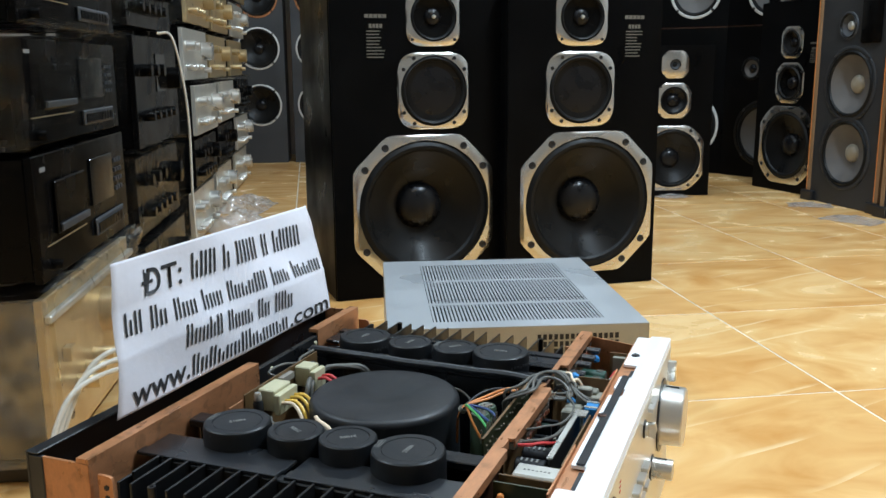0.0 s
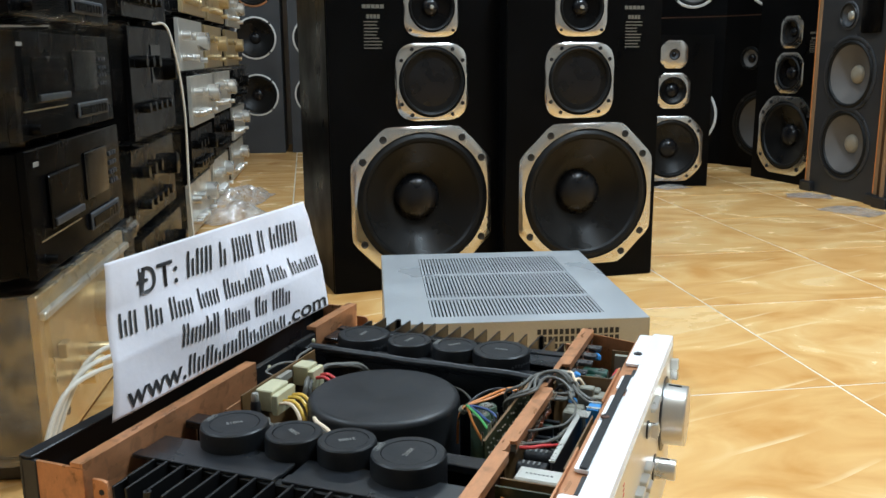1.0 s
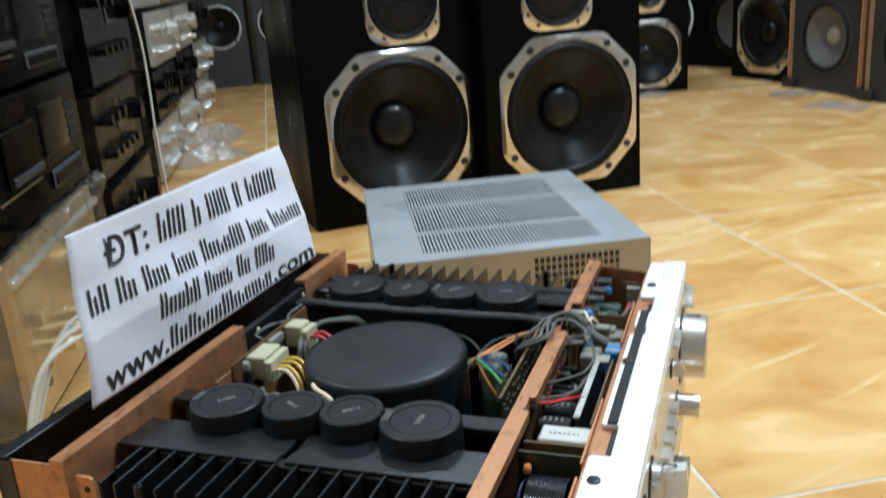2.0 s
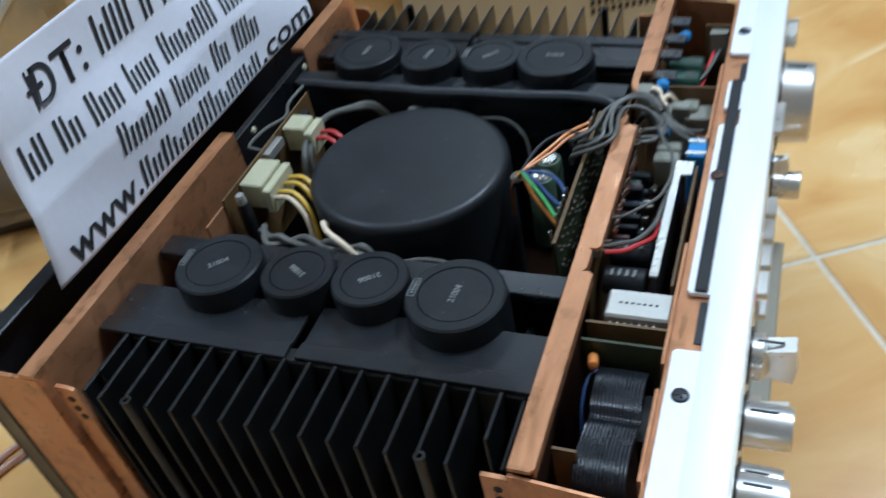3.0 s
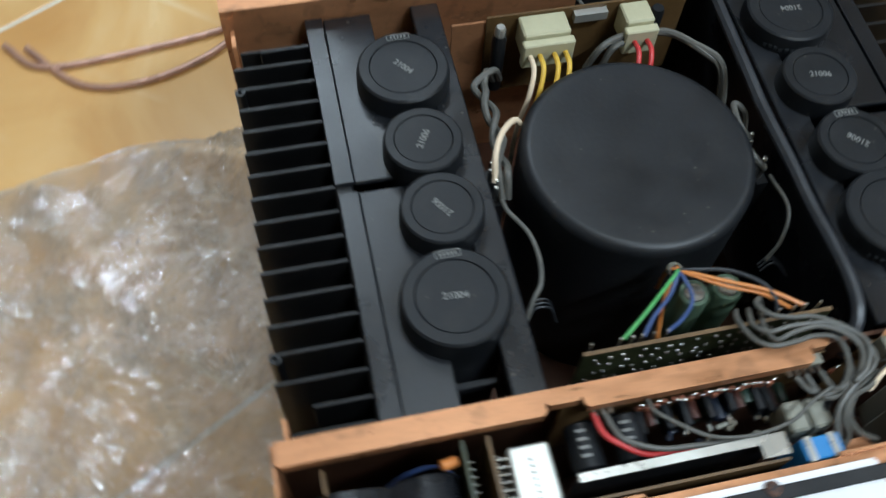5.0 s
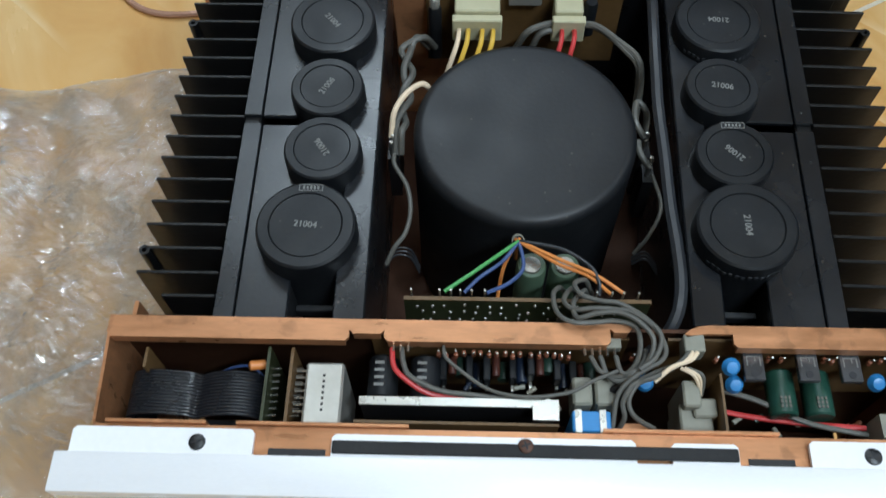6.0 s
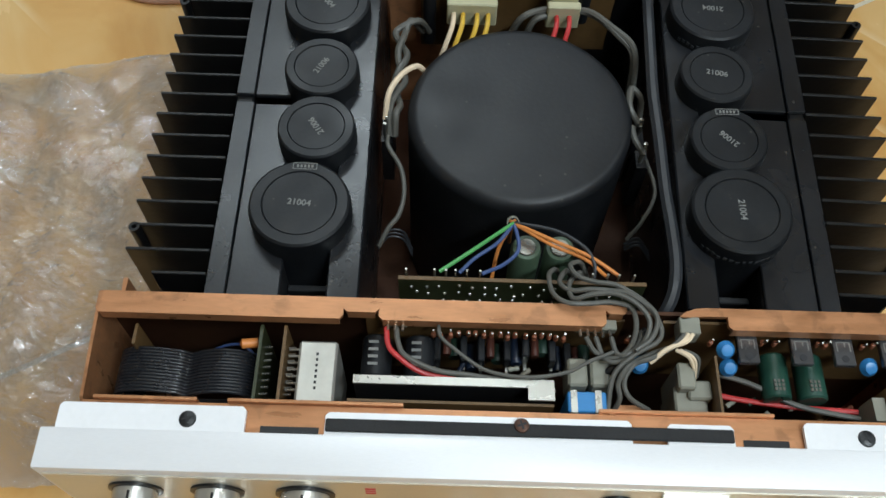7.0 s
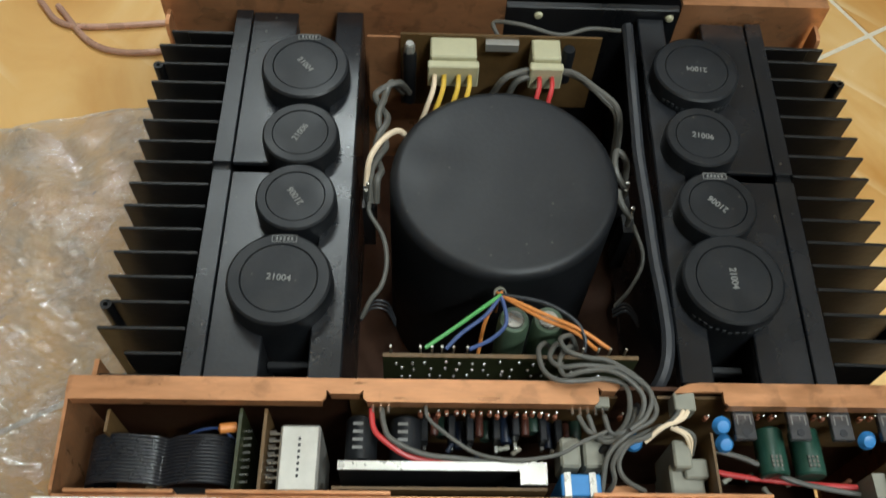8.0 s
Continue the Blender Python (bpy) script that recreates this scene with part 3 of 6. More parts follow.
FIN_PLAIN, FIN_CURL, FIN_SHORT = fin(0.0455), fin(0.0435, True), fin(0.029)
SKEW = pose(0.12, 0.1285, 0, 0, 0, -1.5) @ pose(-0.12, -0.1285, 0)      # the far sink sits slightly askew
XA, XB, XG0, XG1 = -0.1370, 0.1215, -0.0150, -0.0085
for s in (-1, 1):
    flip = Matrix.Diagonal((1, s, 1, 1))
    at = SKEW if s > 0 else Matrix()

    def strip(x0, x1, y0, y1, z0, z1, bev=0.0006):
        return boxm(x0, x1, *sorted((s * y0, s * y1)), z0, z1, bev)

    sink = part("heat_sink", strip(-0.122, 0.1195, 0.1590, 0.1690, 0.104, TOPZ - 0.0032, 0.001), FIN_BLACK, amp, "black finned heat sink", at)
    part("sink_ridge", strip(XA, XG0 + 0.0005, 0.1582, 0.1688, TOPZ - 0.0030, TOPZ, 0.0004), PLASTIC_DARK, sink)
    part("sink_ridge", strip(XG1, XB, 0.1572, 0.1680, TOPZ - 0.0030, TOPZ, 0.0004), PLASTIC_DARK, sink)
    for i, x in enumerate(FINS):
        me = FIN_SHORT if i in (0, 15) else (FIN_CURL if i in (2, 13) else FIN_PLAIN)
        f = new("fin", me)
        f.parent = sink
        f.matrix_local = pose(x, s * 0.1687, 0) @ flip
    for x in (-0.1205, 0.1180):
        part("end_rail", strip(x - 0.001, x + 0.001, 0.1690, 0.2095, 0.104, TOPZ - 0.004, 0.0005), FIN_BLACK, sink)
    part("cover", strip(XA, XG0, 0.1290, 0.1578, TOPZ - 0.005, TOPZ - 0.0016), PLASTIC_DARK, amp, "dusty black plastic cover", at)
    part("cover", strip(XG1, XB, 0.1290, 0.1568, TOPZ - 0.005, TOPZ - 0.0016), PLASTIC_DARK, amp, "dusty black plastic cover", at)
    b = strip(XA, XB, 0.0868, 0.1040, TOPZ - 0.006, TOPZ + 0.0005, 0.0008)
    box(b, XA, XB, *sorted((s * 0.0868, s * 0.0890)), 0.13, TOPZ - 0.0062)
    part("inner_rail", b, PLASTIC_DARK, amp, "black plastic inner rail", at)
    part("cross_bar", strip(0.100, 0.104, 0.1040, 0.1290, 0.225, 0.232), STEEL_BLACK, amp, "", at)
    part("inner_wall", strip(XA + 0.002, XB - 0.001, 0.1295, 0.1315, 0.14, 0.2490), STEEL_BLACK, amp, "", at)

CAPS = [(-0.0785, -0.1190, 0.0268, "21004", 40), (-0.0265, -0.1178, 0.0222, "21006", 150), (0.0180, -0.1168, 0.0225, "21006", 215), (0.0695, -0.1212, 0.0280, "21004", 85),
        (-0.0825, 0.1212, 0.0268, "21004", 265), (-0.0300, 0.1172, 0.0222, "21006", 80), (0.0180, 0.1182, 0.0225, "21006", 225), (0.0655, 0.1190, 0.0280, "21004", 0)]
for x, y, r, code, turn in CAPS:
    prof = [(r, 0.135), (r, 0.2655), (r * 0.975, 0.2690), (r * 0.93, 0.2700), (r * 0.735, 0.2700), (r * 0.715, 0.2692), (r * 0.70, 0.2697), (0, 0.2697)]
    can = part("capacitor", lathe(bmesh.new(), prof, 44, pose(x, y, 0)), CAP_BLACK, amp, "large black smoothing capacitor")
    written("printed_code", code, 0.0052, INK, can, pose(x, y, 0.26985, 0, 0, turn))
    if (x > 0.05 and y < 0) or (x < -0.05 and y < 0) or (0 < x < 0.05 and y > 0):
        b = bmesh.new()
        for k in (-1, 1):
            box(b, -0.0065, 0.0065, k * 0.0019 - 0.0002, k * 0.0019 + 0.0002, 0, 0.0002)
            box(b, k * 0.0065 - 0.0002, k * 0.0065 + 0.0002, -0.002, 0.002, 0, 0.0002)
        for k in range(5):
            box(b, -0.0045 + k * 0.002, -0.0034 + k * 0.002, -0.0009, 0.0009, 0, 0.0002)
        part("maker_mark", b, INK, can, m=pose(x - r * 0.84, y + 0.001, 0.2701, 0, 0, 90))
    if not (y > 0 and r > 0.025):
        continue
    b = bmesh.new()
    for k in range(15):
        ang = radians(-50 + k * 7)
        box(b, -0.0009, 0.0009, -0.0002, 0.0002, -0.0011, 0.0011)
        bmesh.ops.transform(b, matrix=pose(x + (r + 0.0001) * math.cos(ang), y + (r + 0.0001) * math.sin(ang), 0.261 - (k % 3 == 0) * 0.001, 0, 0, math.degrees(ang) + 90), verts=b.verts[-8:])
    part("side_print", b, SPK_GREY, can)

# toroidal transformer can
prof = [(0, BOT + 0.003), (0.0668, BOT + 0.003), (0.0668, 0.2525)]
prof += [(0.0603 + 0.0065 * math.cos(a), 0.2525 + 0.0065 * math.sin(a)) for a in [radians(k * 15) for k in range(1, 7)]]
prof += [(0.045, 0.2592), (0, 0.2592)]
part("transformer", lathe(bmesh.new(), prof, 72, pose(-0.0055, 0.0008, 0)), CAN_BLACK, amp, "round black transformer can")

# rear board and plugs
rb = part("rear_board", boxm(-0.1105, -0.1090, -0.062, 0.066, 0.20, 0.2665), PCB_BROWN, amp, "brown circuit board on edge")
part("board_foot", boxm(-0.112, -0.1105, -0.083, -0.062, 0.20, 0.262), COPPER, amp)


def plug(y0, y1, x0=-0.1088, x1=-0.086):
    b = boxm(x0, x1 - 0.006, y0, y1, 0.246, 0.2655, 0.001)
    box(b, x1 - 0.0058, x1, y0 - 0.0015, y1 + 0.0015, 0.244, 0.2625, 0.0008)
    return part("plug", b, CREAM, amp, "cream plastic plug")


plug(-0.043, -0.014)
plug(0.021, 0.039)
part("terminal_strip", boxm(-0.109, -0.104, -0.008, 0.013, 0.258, 0.264), TIN, rb)
fuse = part("fuse_holder", lathe(bmesh.new(), [(0.0035, 0.261), (0.0045, 0.258), (0.0045, 0.215)], 14, pose(-0.100, -0.056, 0)), STEEL_BLACK, amp, "black fuse holder with metal cap")
part("fuse_cap", lathe(bmesh.new(), [(0, 0.268), (0.0025, 0.268), (0.0035, 0.2655), (0.0035, 0.2612)], 14, pose(-0.100, -0.056, 0)), TIN, fuse)
part("small_capacitor", lathe(bmesh.new(), [(0, 0.263), (0.0035, 0.263), (0.0042, 0.261), (0.0042, 0.235)], 16, pose(-0.103, 0.045, 0)), CAP_BLACK, amp)


def wire(pts, r, material, label=""):
    return part("wire", tube(bmesh.new(), pts, r), material, amp, label)


for y, mtl in ((-0.040, W_PINK), (-0.034, W_YELLOW), (-0.025, W_YELLOW), (-0.018, W_YELLOW)):
    wire([(-0.0875, y, 0.254), (-0.074, y - 0.001, 0.255), (-0.063, y - 0.006, 0.245), (-0.058, y - 0.012, 0.225), (-0.055, y - 0.014, 0.19)], 0.0016, mtl, "coloured transformer lead")
for y in (0.026, 0.034):
    wire([(-0.0875, y, 0.254), (-0.076, y - 0.001, 0.256), (-0.066, y - 0.004, 0.248), (-0.062, y - 0.005, 0.22)], 0.0016, W_RED, "red transformer lead")
wire([(-0.0850, -0.0030, 0.2380), (-0.0850, 0.0040, 0.2540), (-0.0900, 0.0170, 0.2560), (-0.0900, 0.0310, 0.2570), (-0.0850, 0.0490, 0.2580), (-0.0700, 0.0650, 0.2550), (-0.0600, 0.0740, 0.2480), (-0.045, 0.0745, 0.225)], 0.0022, W_GREY, "grey twisted lead")
wire([(-0.0840, 0.0070, 0.2380), (-0.0860, 0.0130, 0.2520), (-0.0900, 0.0280, 0.2530), (-0.0870, 0.0450, 0.2590), (-0.0750, 0.0610, 0.2570), (-0.0640, 0.0725, 0.2540), (-0.0540, 0.0755, 0.2440), (-0.04, 0.075, 0.22)], 0.0022, W_GREY, "grey twisted lead")
for k in (0, 1):
    pts = [(-0.0910, -0.0600 + 0.004 * k, 0.232), (-0.0840, -0.0670 + 0.004 * k, 0.249)]
    for i in range(9):
        ang = i * 1.3 + k * math.pi
        pts.append((-0.076 + i * 0.0085, -0.0735 + 0.0030 * math.cos(ang) + 0.002 * math.sin(i * 0.5), 0.2475 + 0.0026 * math.sin(ang)))
    pts.append((0.000, -0.0770 + 0.003 * k, 0.238))
    wire(pts, 0.0022, W_GREY, "grey twisted lead")
wire([(-0.0410, -0.0560, 0.2480), (-0.0400, -0.0620, 0.2560), (-0.0320, -0.0710, 0.2570), (-0.0190, -0.0780, 0.2550), (-0.0080, -0.0800, 0.2440)], 0.0018, W_PINK, "cream looped lead")
wire([(0.0020, -0.0780, 0.2400), (0.0110, -0.0770, 0.2420), (0.0250, -0.0690, 0.2400), (0.0400, -0.0665, 0.2370), (0.0540, -0.0690, 0.2350), (0.0620, -0.0750, 0.2320), (0.0700, -0.0800, 0.2250)], 0.0014, W_GREY)
for k in range(3):
    wire([(0.0660 + k * 0.0020, -0.0805, 0.222), (0.0615 + k * 0.0022, -0.0745, 0.229), (0.0610 + k * 0.0025, -0.0660, 0.227), (0.0640 + k * 0.002, -0.0610, 0.212)], 0.0006, W_DARK)
    wire([(0.052 + k * 0.0022, 0.068, 0.205), (0.050 + k * 0.0025, 0.076, 0.209), (0.056 + k * 0.003, 0.0835, 0.203)], 0.0007, W_DARK)
wire([(-0.0100, 0.0740, 0.2440), (-0.0180, 0.0680, 0.2510), (-0.0310, 0.0700, 0.2520), (-0.0260, 0.0760, 0.2480), (-0.018, 0.0765, 0.236)], 0.0020, W_GREY)
wire([(0.0110, 0.0760, 0.2420), (0.0030, 0.0700, 0.2470), (-0.0060, 0.0695, 0.2460)], 0.0020, W_GREY)
wire([(0.0150, 0.0770, 0.2420), (0.0360, 0.0810, 0.2390), (0.0510, 0.0740, 0.2310), (0.0560, 0.0670, 0.2180)], 0.0012, W_GREY)
for x, y in ((-0.020, -0.079), (-0.008, -0.079), (-0.012, 0.076), (0.006, 0.077)):
    b = lathe(bmesh.new(), [(0, 0.247), (0.0013, 0.2465), (0.0018, 0.243), (0.0012, 0.22)], 8, pose(x, y, 0))
    lathe(b, [(0, 0.2445), (0.0013, 0.244), (0.0018, 0.241), (0.0012, 0.22)], 8, pose(x + 0.003, y - 0.001, 0))
    part("terminal_post", b, SOLDER, amp)
    part("terminal_base", boxm(x - 0.005, x + 0.008, y - 0.0035, y + 0.0035, 0.19, 0.232), STEEL_BLACK, amp)
# thick dark cable along the far cover
wire([(-0.125, 0.0845, 0.262), (-0.093, 0.0830, 0.262), (-0.046, 0.0808, 0.262), (-0.019, 0.0800, 0.261), (0.018, 0.0805, 0.261), (0.049, 0.0808, 0.260), (0.075, 0.0820, 0.260), (0.096, 0.0822, 0.259), (0.112, 0.0795, 0.257), (0.1215, 0.0745, 0.248), (0.1215, 0.0720, 0.22)], 0.0036, W_DARK, "thick dark mains cable")
wire([(-0.121, 0.080, 0.262), (-0.124, 0.060, 0.260), (-0.116, 0.040, 0.262), (-0.118, 0.015, 0.268), (-0.122, -0.002, 0.266), (-0.117, -0.001, 0.262), (-0.112, 0.006, 0.255)], 0.0014, W_GREY)

# board behind the partition, with solder points, and its parts
fb = part("front_board", boxm(0.1075, 0.1092, -0.066, 0.065, 0.19, 0.2600), PCB_GREEN, amp, "green circuit board on edge")
part("board_edge", boxm(0.1073, 0.1094, -0.066, 0.065, 0.2600, 0.2608), PCB_BROWN, fb)
DOT = mesh_of("solder_point", lathe(bmesh.new(), [(0, 0.0014), (0.0006, 0.0010), (0.0011, 0)], 7), SOLDER)
rng = random.Random(4)
for i in range(64):
    d = new("solder_point", DOT)
    d.parent = fb
    d.matrix_local = pose(0.1092, -0.058 + (i % 16) * 0.0076 + rng.uniform(-0.002, 0.002), 0.254 - (i // 16) * 0.0085 + rng.uniform(-0.002, 0.002), 0, 90, 0)
for y in (0.0030, 0.0215):
    c = part("film_capacitor", lathe(bmesh.new(), [(0.0085, 0.20), (0.0085, 0.250), (0.0075, 0.252), (0, 0.252)], 24, pose(0.083, y, 0)), OLIVE_CAP, amp, "green sleeved capacitor")
    part("can_top", lathe(bmesh.new(), [(0.0056, 0.2521), (0.0050, 0.2530), (0, 0.2530)], 20, pose(0.083, y, 0)), SOLDER, c)
HUB = (0.0725, -0.0045, 0.2600)
LEADS = [([(0.0800, -0.0130, 0.2615), (0.0930, -0.0290, 0.2620), (0.1045, -0.0445, 0.2610)], W_GREEN),
         ([(0.0850, -0.0130, 0.2605), (0.0960, -0.0260, 0.2610), (0.1050, -0.0340, 0.2610)], W_BLUE),
         ([(0.0880, -0.0020, 0.2590), (0.0980, -0.0100, 0.2595), (0.1050, -0.0220, 0.2610)], W_BLUE),
         ([(0.0850, 0.0180, 0.2625), (0.0940, 0.0360, 0.2630), (0.1040, 0.0510, 0.2610)], W_ORANGE),
         ([(0.0860, 0.0160, 0.2605), (0.0940, 0.0330, 0.2610), (0.1045, 0.0440, 0.2610)], W_ORANGE),
         ([(0.0790, 0.0180, 0.2640), (0.0890, 0.0330, 0.2640), (0.0980, 0.0380, 0.2620), (0.1040, 0.0380, 0.2580)], W_DARK),
         ([(0.0820, -0.0120, 0.2480), (0.0980, -0.0160, 0.2250)], W_ORANGE)]
for pts, mtl in LEADS:
    wire([(0.0645, -0.004, 0.225), (0.0660, -0.0045, 0.248), HUB] + pts, 0.0011, mtl, "coloured transformer lead")
part("wire_tie", lathe(bmesh.new(), [(0.0030, -0.002), (0.0036, -0.002), (0.0036, 0.002), (0.0030, 0.002)], 14, pose(0.0700, -0.0045, 0.2565, 0, 40, 0)), WHITE_PL, amp)
for y in [-0.062, -0.047, -0.041, -0.036, -0.030, -0.023, 0.036, 0.044, 0.050, 0.058]:
    part("pin", tube(bmesh.new(), [(0.1060, y, 0.255), (0.1058, y, 0.266)], 0.0007, 6, 2), SOLDER, fb)

# grey lead bundle over the partition
BUNDLE = [[(0.0985, 0.0210, 0.2500), (0.1000, 0.0170, 0.2590), (0.1070, 0.0130, 0.2650), (0.1200, 0.0140, 0.2705), (0.1260, 0.0210, 0.2725), (0.1260, 0.0330, 0.2725), (0.1250, 0.0430, 0.2725), (0.1280, 0.0530, 0.2725), (0.1380, 0.0550, 0.2710), (0.1470, 0.0520, 0.2660), (0.1510, 0.0450, 0.2620), (0.1480, 0.0360, 0.2610), (0.1400, 0.0310, 0.2620)],
          [(0.0990, 0.0270, 0.2500), (0.1010, 0.0230, 0.2600), (0.1120, 0.0180, 0.2680), (0.1180, 0.0230, 0.2705), (0.1180, 0.0330, 0.2725), (0.1190, 0.0440, 0.2735), (0.1210, 0.0520, 0.2745), (0.1290, 0.0620, 0.2745), (0.1390, 0.0670, 0.2730), (0.1450, 0.0650, 0.2700), (0.1510, 0.0540, 0.2670), (0.1600, 0.0440, 0.2620), (0.1760, 0.0410, 0.2540)],
          [(0.1000, 0.0330, 0.2500), (0.1020, 0.0300, 0.2600), (0.1130, 0.0230, 0.2680), (0.1230, 0.0240, 0.2715), (0.1220, 0.0330, 0.2745), (0.1220, 0.0440, 0.2765), (0.1270, 0.0540, 0.2770), (0.1360, 0.0610, 0.2750), (0.1460, 0.0580, 0.2690), (0.1530, 0.0480, 0.2630), (0.1510, 0.0400, 0.2610), (0.1400, 0.0360, 0.2620)],
          [(0.0980, 0.0360, 0.2480), (0.0960, 0.0310, 0.2600), (0.1020, 0.0240, 0.2680), (0.1100, 0.0270, 0.2715), (0.1140, 0.0360, 0.2730), (0.1160, 0.0460, 0.2740), (0.1240, 0.0580, 0.2745), (0.1340, 0.0650, 0.2750), (0.1440, 0.0620, 0.2720), (0.1500, 0.0540, 0.2700)],
          [(0.1440, 0.0760, 0.2640), (0.1520, 0.0630, 0.2660), (0.1550, 0.0540, 0.2640), (0.1630, 0.0490, 0.2610), (0.1700, 0.0520, 0.2570), (0.1740, 0.0630, 0.2500)],
          [(0.1450, 0.0720, 0.2620), (0.1500, 0.0610, 0.2640), (0.1560, 0.0510, 0.2640), (0.1640, 0.0460, 0.2610), (0.1710, 0.0470, 0.2560), (0.1770, 0.0430, 0.2460)],
          [(0.1400, 0.0440, 0.2620), (0.1490, 0.0460, 0.2630), (0.1500, 0.0510, 0.2650), (0.1440, 0.0570, 0.2660), (0.1370, 0.0590, 0.2640)]]
for pts in BUNDLE:
    wire(pts, 0.00135, W_GREY, "grey screened lead")
wire([(0.1300, 0.0640, 0.250), (0.1380, 0.0600, 0.262), (0.1470, 0.0540, 0.259), (0.1560, 0.0420, 0.255), (0.1650, 0.0400, 0.245)], 0.0017, W_DARK, "dark screened lead")
for k, mtl in enumerate((W_PINK, W_PINK, W_GREY)):
    wire([(0.1395, 0.0840 - k * 0.0022, 0.2680), (0.1440, 0.0800 - k * 0.002, 0.2690), (0.1480, 0.0700, 0.2680 - k * 0.001), (0.1540, 0.0620, 0.2640)], 0.0012, mtl)
    wire([(0.146, 0.076 + 0.002 * k, 0.263), (0.150, 0.083 + 0.002 * k, 0.262), (0.156, 0.088, 0.252)], 0.0011, mtl)

# front compartment: main board on the partition, parts standing out from it
mb = part("main_board", boxm(0.1285, 0.1300, -0.082, 0.052, 0.19, 0.2600), PCB_BROWN, amp, "brown circuit board on edge")
mb2 = part("main_board", boxm(0.1285, 0.1300, 0.072, 0.212, 0.19, 0.2600), PCB_BROWN, amp, "brown circuit board on edge")


def out(x0, x1, y, z, r, material, name, label=""):
    """A round part lying along x."""
    return part(name, lathe(bmesh.new(), [(0, 0), (r * 0.9, 0), (r, 0.001), (r, x1 - x0 - 0.001), (r * 0.9, x1 - x0), (0, x1 - x0)], 22, pose(x0, y, z, 0, 90, 0)), material, amp, label)


for y in (-0.0755, -0.0535):
    c = out(0.138, 0.161, y, 0.2465, 0.0080, CAP_BLACK, "electrolytic_capacitor", "black lying capacitor")
    b = bmesh.new()
    for k in range(4):
        box(b, 0.142 + k * 0.004, 0.1435 + k * 0.004, y - 0.004, y + 0.001, 0.2545, 0.2548)
    part("side_print", b, INK, c)
for y in (0.1315, 0.1500):
    c = out(0.140, 0.164, y, 0.2425, 0.0075, GREEN_CAP, "electrolytic_capacitor", "green lying capacitor")
    b = bmesh.new()
    for k in range(9):
        box(b, 0.155 + (k % 3) * 0.0022, 0.1565 + (k % 3) * 0.0022, y - 0.0030 + (k // 3) * 0.0020, y - 0.0018 + (k // 3) * 0.0020, 0.2494, 0.2503)
    part("side_print", b, INK_DIM, c)
for y in (0.1145, 0.1420, 0.1635, 0.1880):
    b = boxm(0.134, 0.150, y - 0.0052, y + 0.0052, 0.2555, 0.2590, 0.0004)
    tr = part("power_transistor", b, TRANSISTOR, amp, "flat dark transistor with hole")
    part("hole", lathe(bmesh.new(), [(0, 0.0003), (0.0019, 0.0003), (0.0019, 0)], 14, pose(0.1465, y, 0.2590)), INK_BLACK, tr)
    b = boxm(0.1372, 0.1378, y - 0.0036, y + 0.0036, 0.2590, 0.2592)
    for k in (-1, 0.25, 1):
        box(b, 0.1378, 0.1425 if k != 0.25 else 0.1400, y + k * 0.0033 - 0.0003, y + k * 0.0033 + 0.0003, 0.2590, 0.2592)
    part("print_frame", b, INK, tr)
    for k in (-0.0024, 0.0024):
        part("lead", tube(bmesh.new(), [(0.1345, y + k, 0.2572), (0.1318, y + k, 0.2580)], 0.0007, 6, 2), SOLDER, tr)
for y, z in ((0.103, 0.258), (0.106, 0.250), (0.178, 0.252), (0.060, 0.250)):
    part("ceramic_capacitor", lathe(bmesh.new(), [(0, -0.0035), (0.003, -0.003), (0.0048, 0), (0.003, 0.003), (0, 0.0035)], 18, pose(0.143 + (0.258 - z) * 0.8, y, z, 0, 30, 0)), BLUE_COMP, amp, "blue ceramic capacitor")
rng = random.Random(11)
for i in range(18):
    y = -0.044 + i * 0.0046
    k = i % 5
    zz = 0.236 + rng.random() * 0.014
    if k in (0, 3):
        part("transistor", boxm(0.134, 0.146 + rng.random() * 0.004, y - 0.0022, y + 0.0016, zz - 0.006, zz + 0.004, 0.0006), CAP_BLACK, amp)
        part("component_leg", boxm(0.1465, 0.1500, y - 0.0008, y + 0.0008, zz - 0.010, zz - 0.006), SOLDER, amp)
    elif k == 1:
        out(0.134, 0.145, y, zz - 0.004, 0.0022, DARK_RED, "resistor", "dark red glossy resistor")
    elif k == 2:
        out(0.133, 0.143, y, zz - 0.006, 0.0036, DARK_GREEN, "small_capacitor")
    else:
        out(0.133, 0.147, y, zz - 0.008, 0.0032, DARK_BLUE, "small_capacitor")
LEG = mesh_of("component_leg", tube(bmesh.new(), [(0, 0, 0), (0.0015, 0, 0.006)], 0.0005, 6, 2), SOLDER)
BEAD = mesh_of("bead", lathe(bmesh.new(), [(0, 0.003), (0.0012, 0.002), (0.0014, -0.001), (0, -0.002)], 10), BROWN_RES)
BEADS = [-0.046 + i * 0.0042 + rng.uniform(-0.001, 0.001) for i in range(17)] + [0.0535, 0.0965, 0.1235, 0.1300, 0.1520, 0.1560, 0.1745, 0.1800, 0.1985]
for i, y in enumerate(BEADS):
    for me, z in ((LEG, 0.2568), (BEAD, 0.2560)):
        o = new(me.name, me)
        o.parent = mb if i < 18 else mb2
        o.matrix_local = pose(0.1370 + rng.random() * 0.0015, y, z - rng.random() * 0.002)
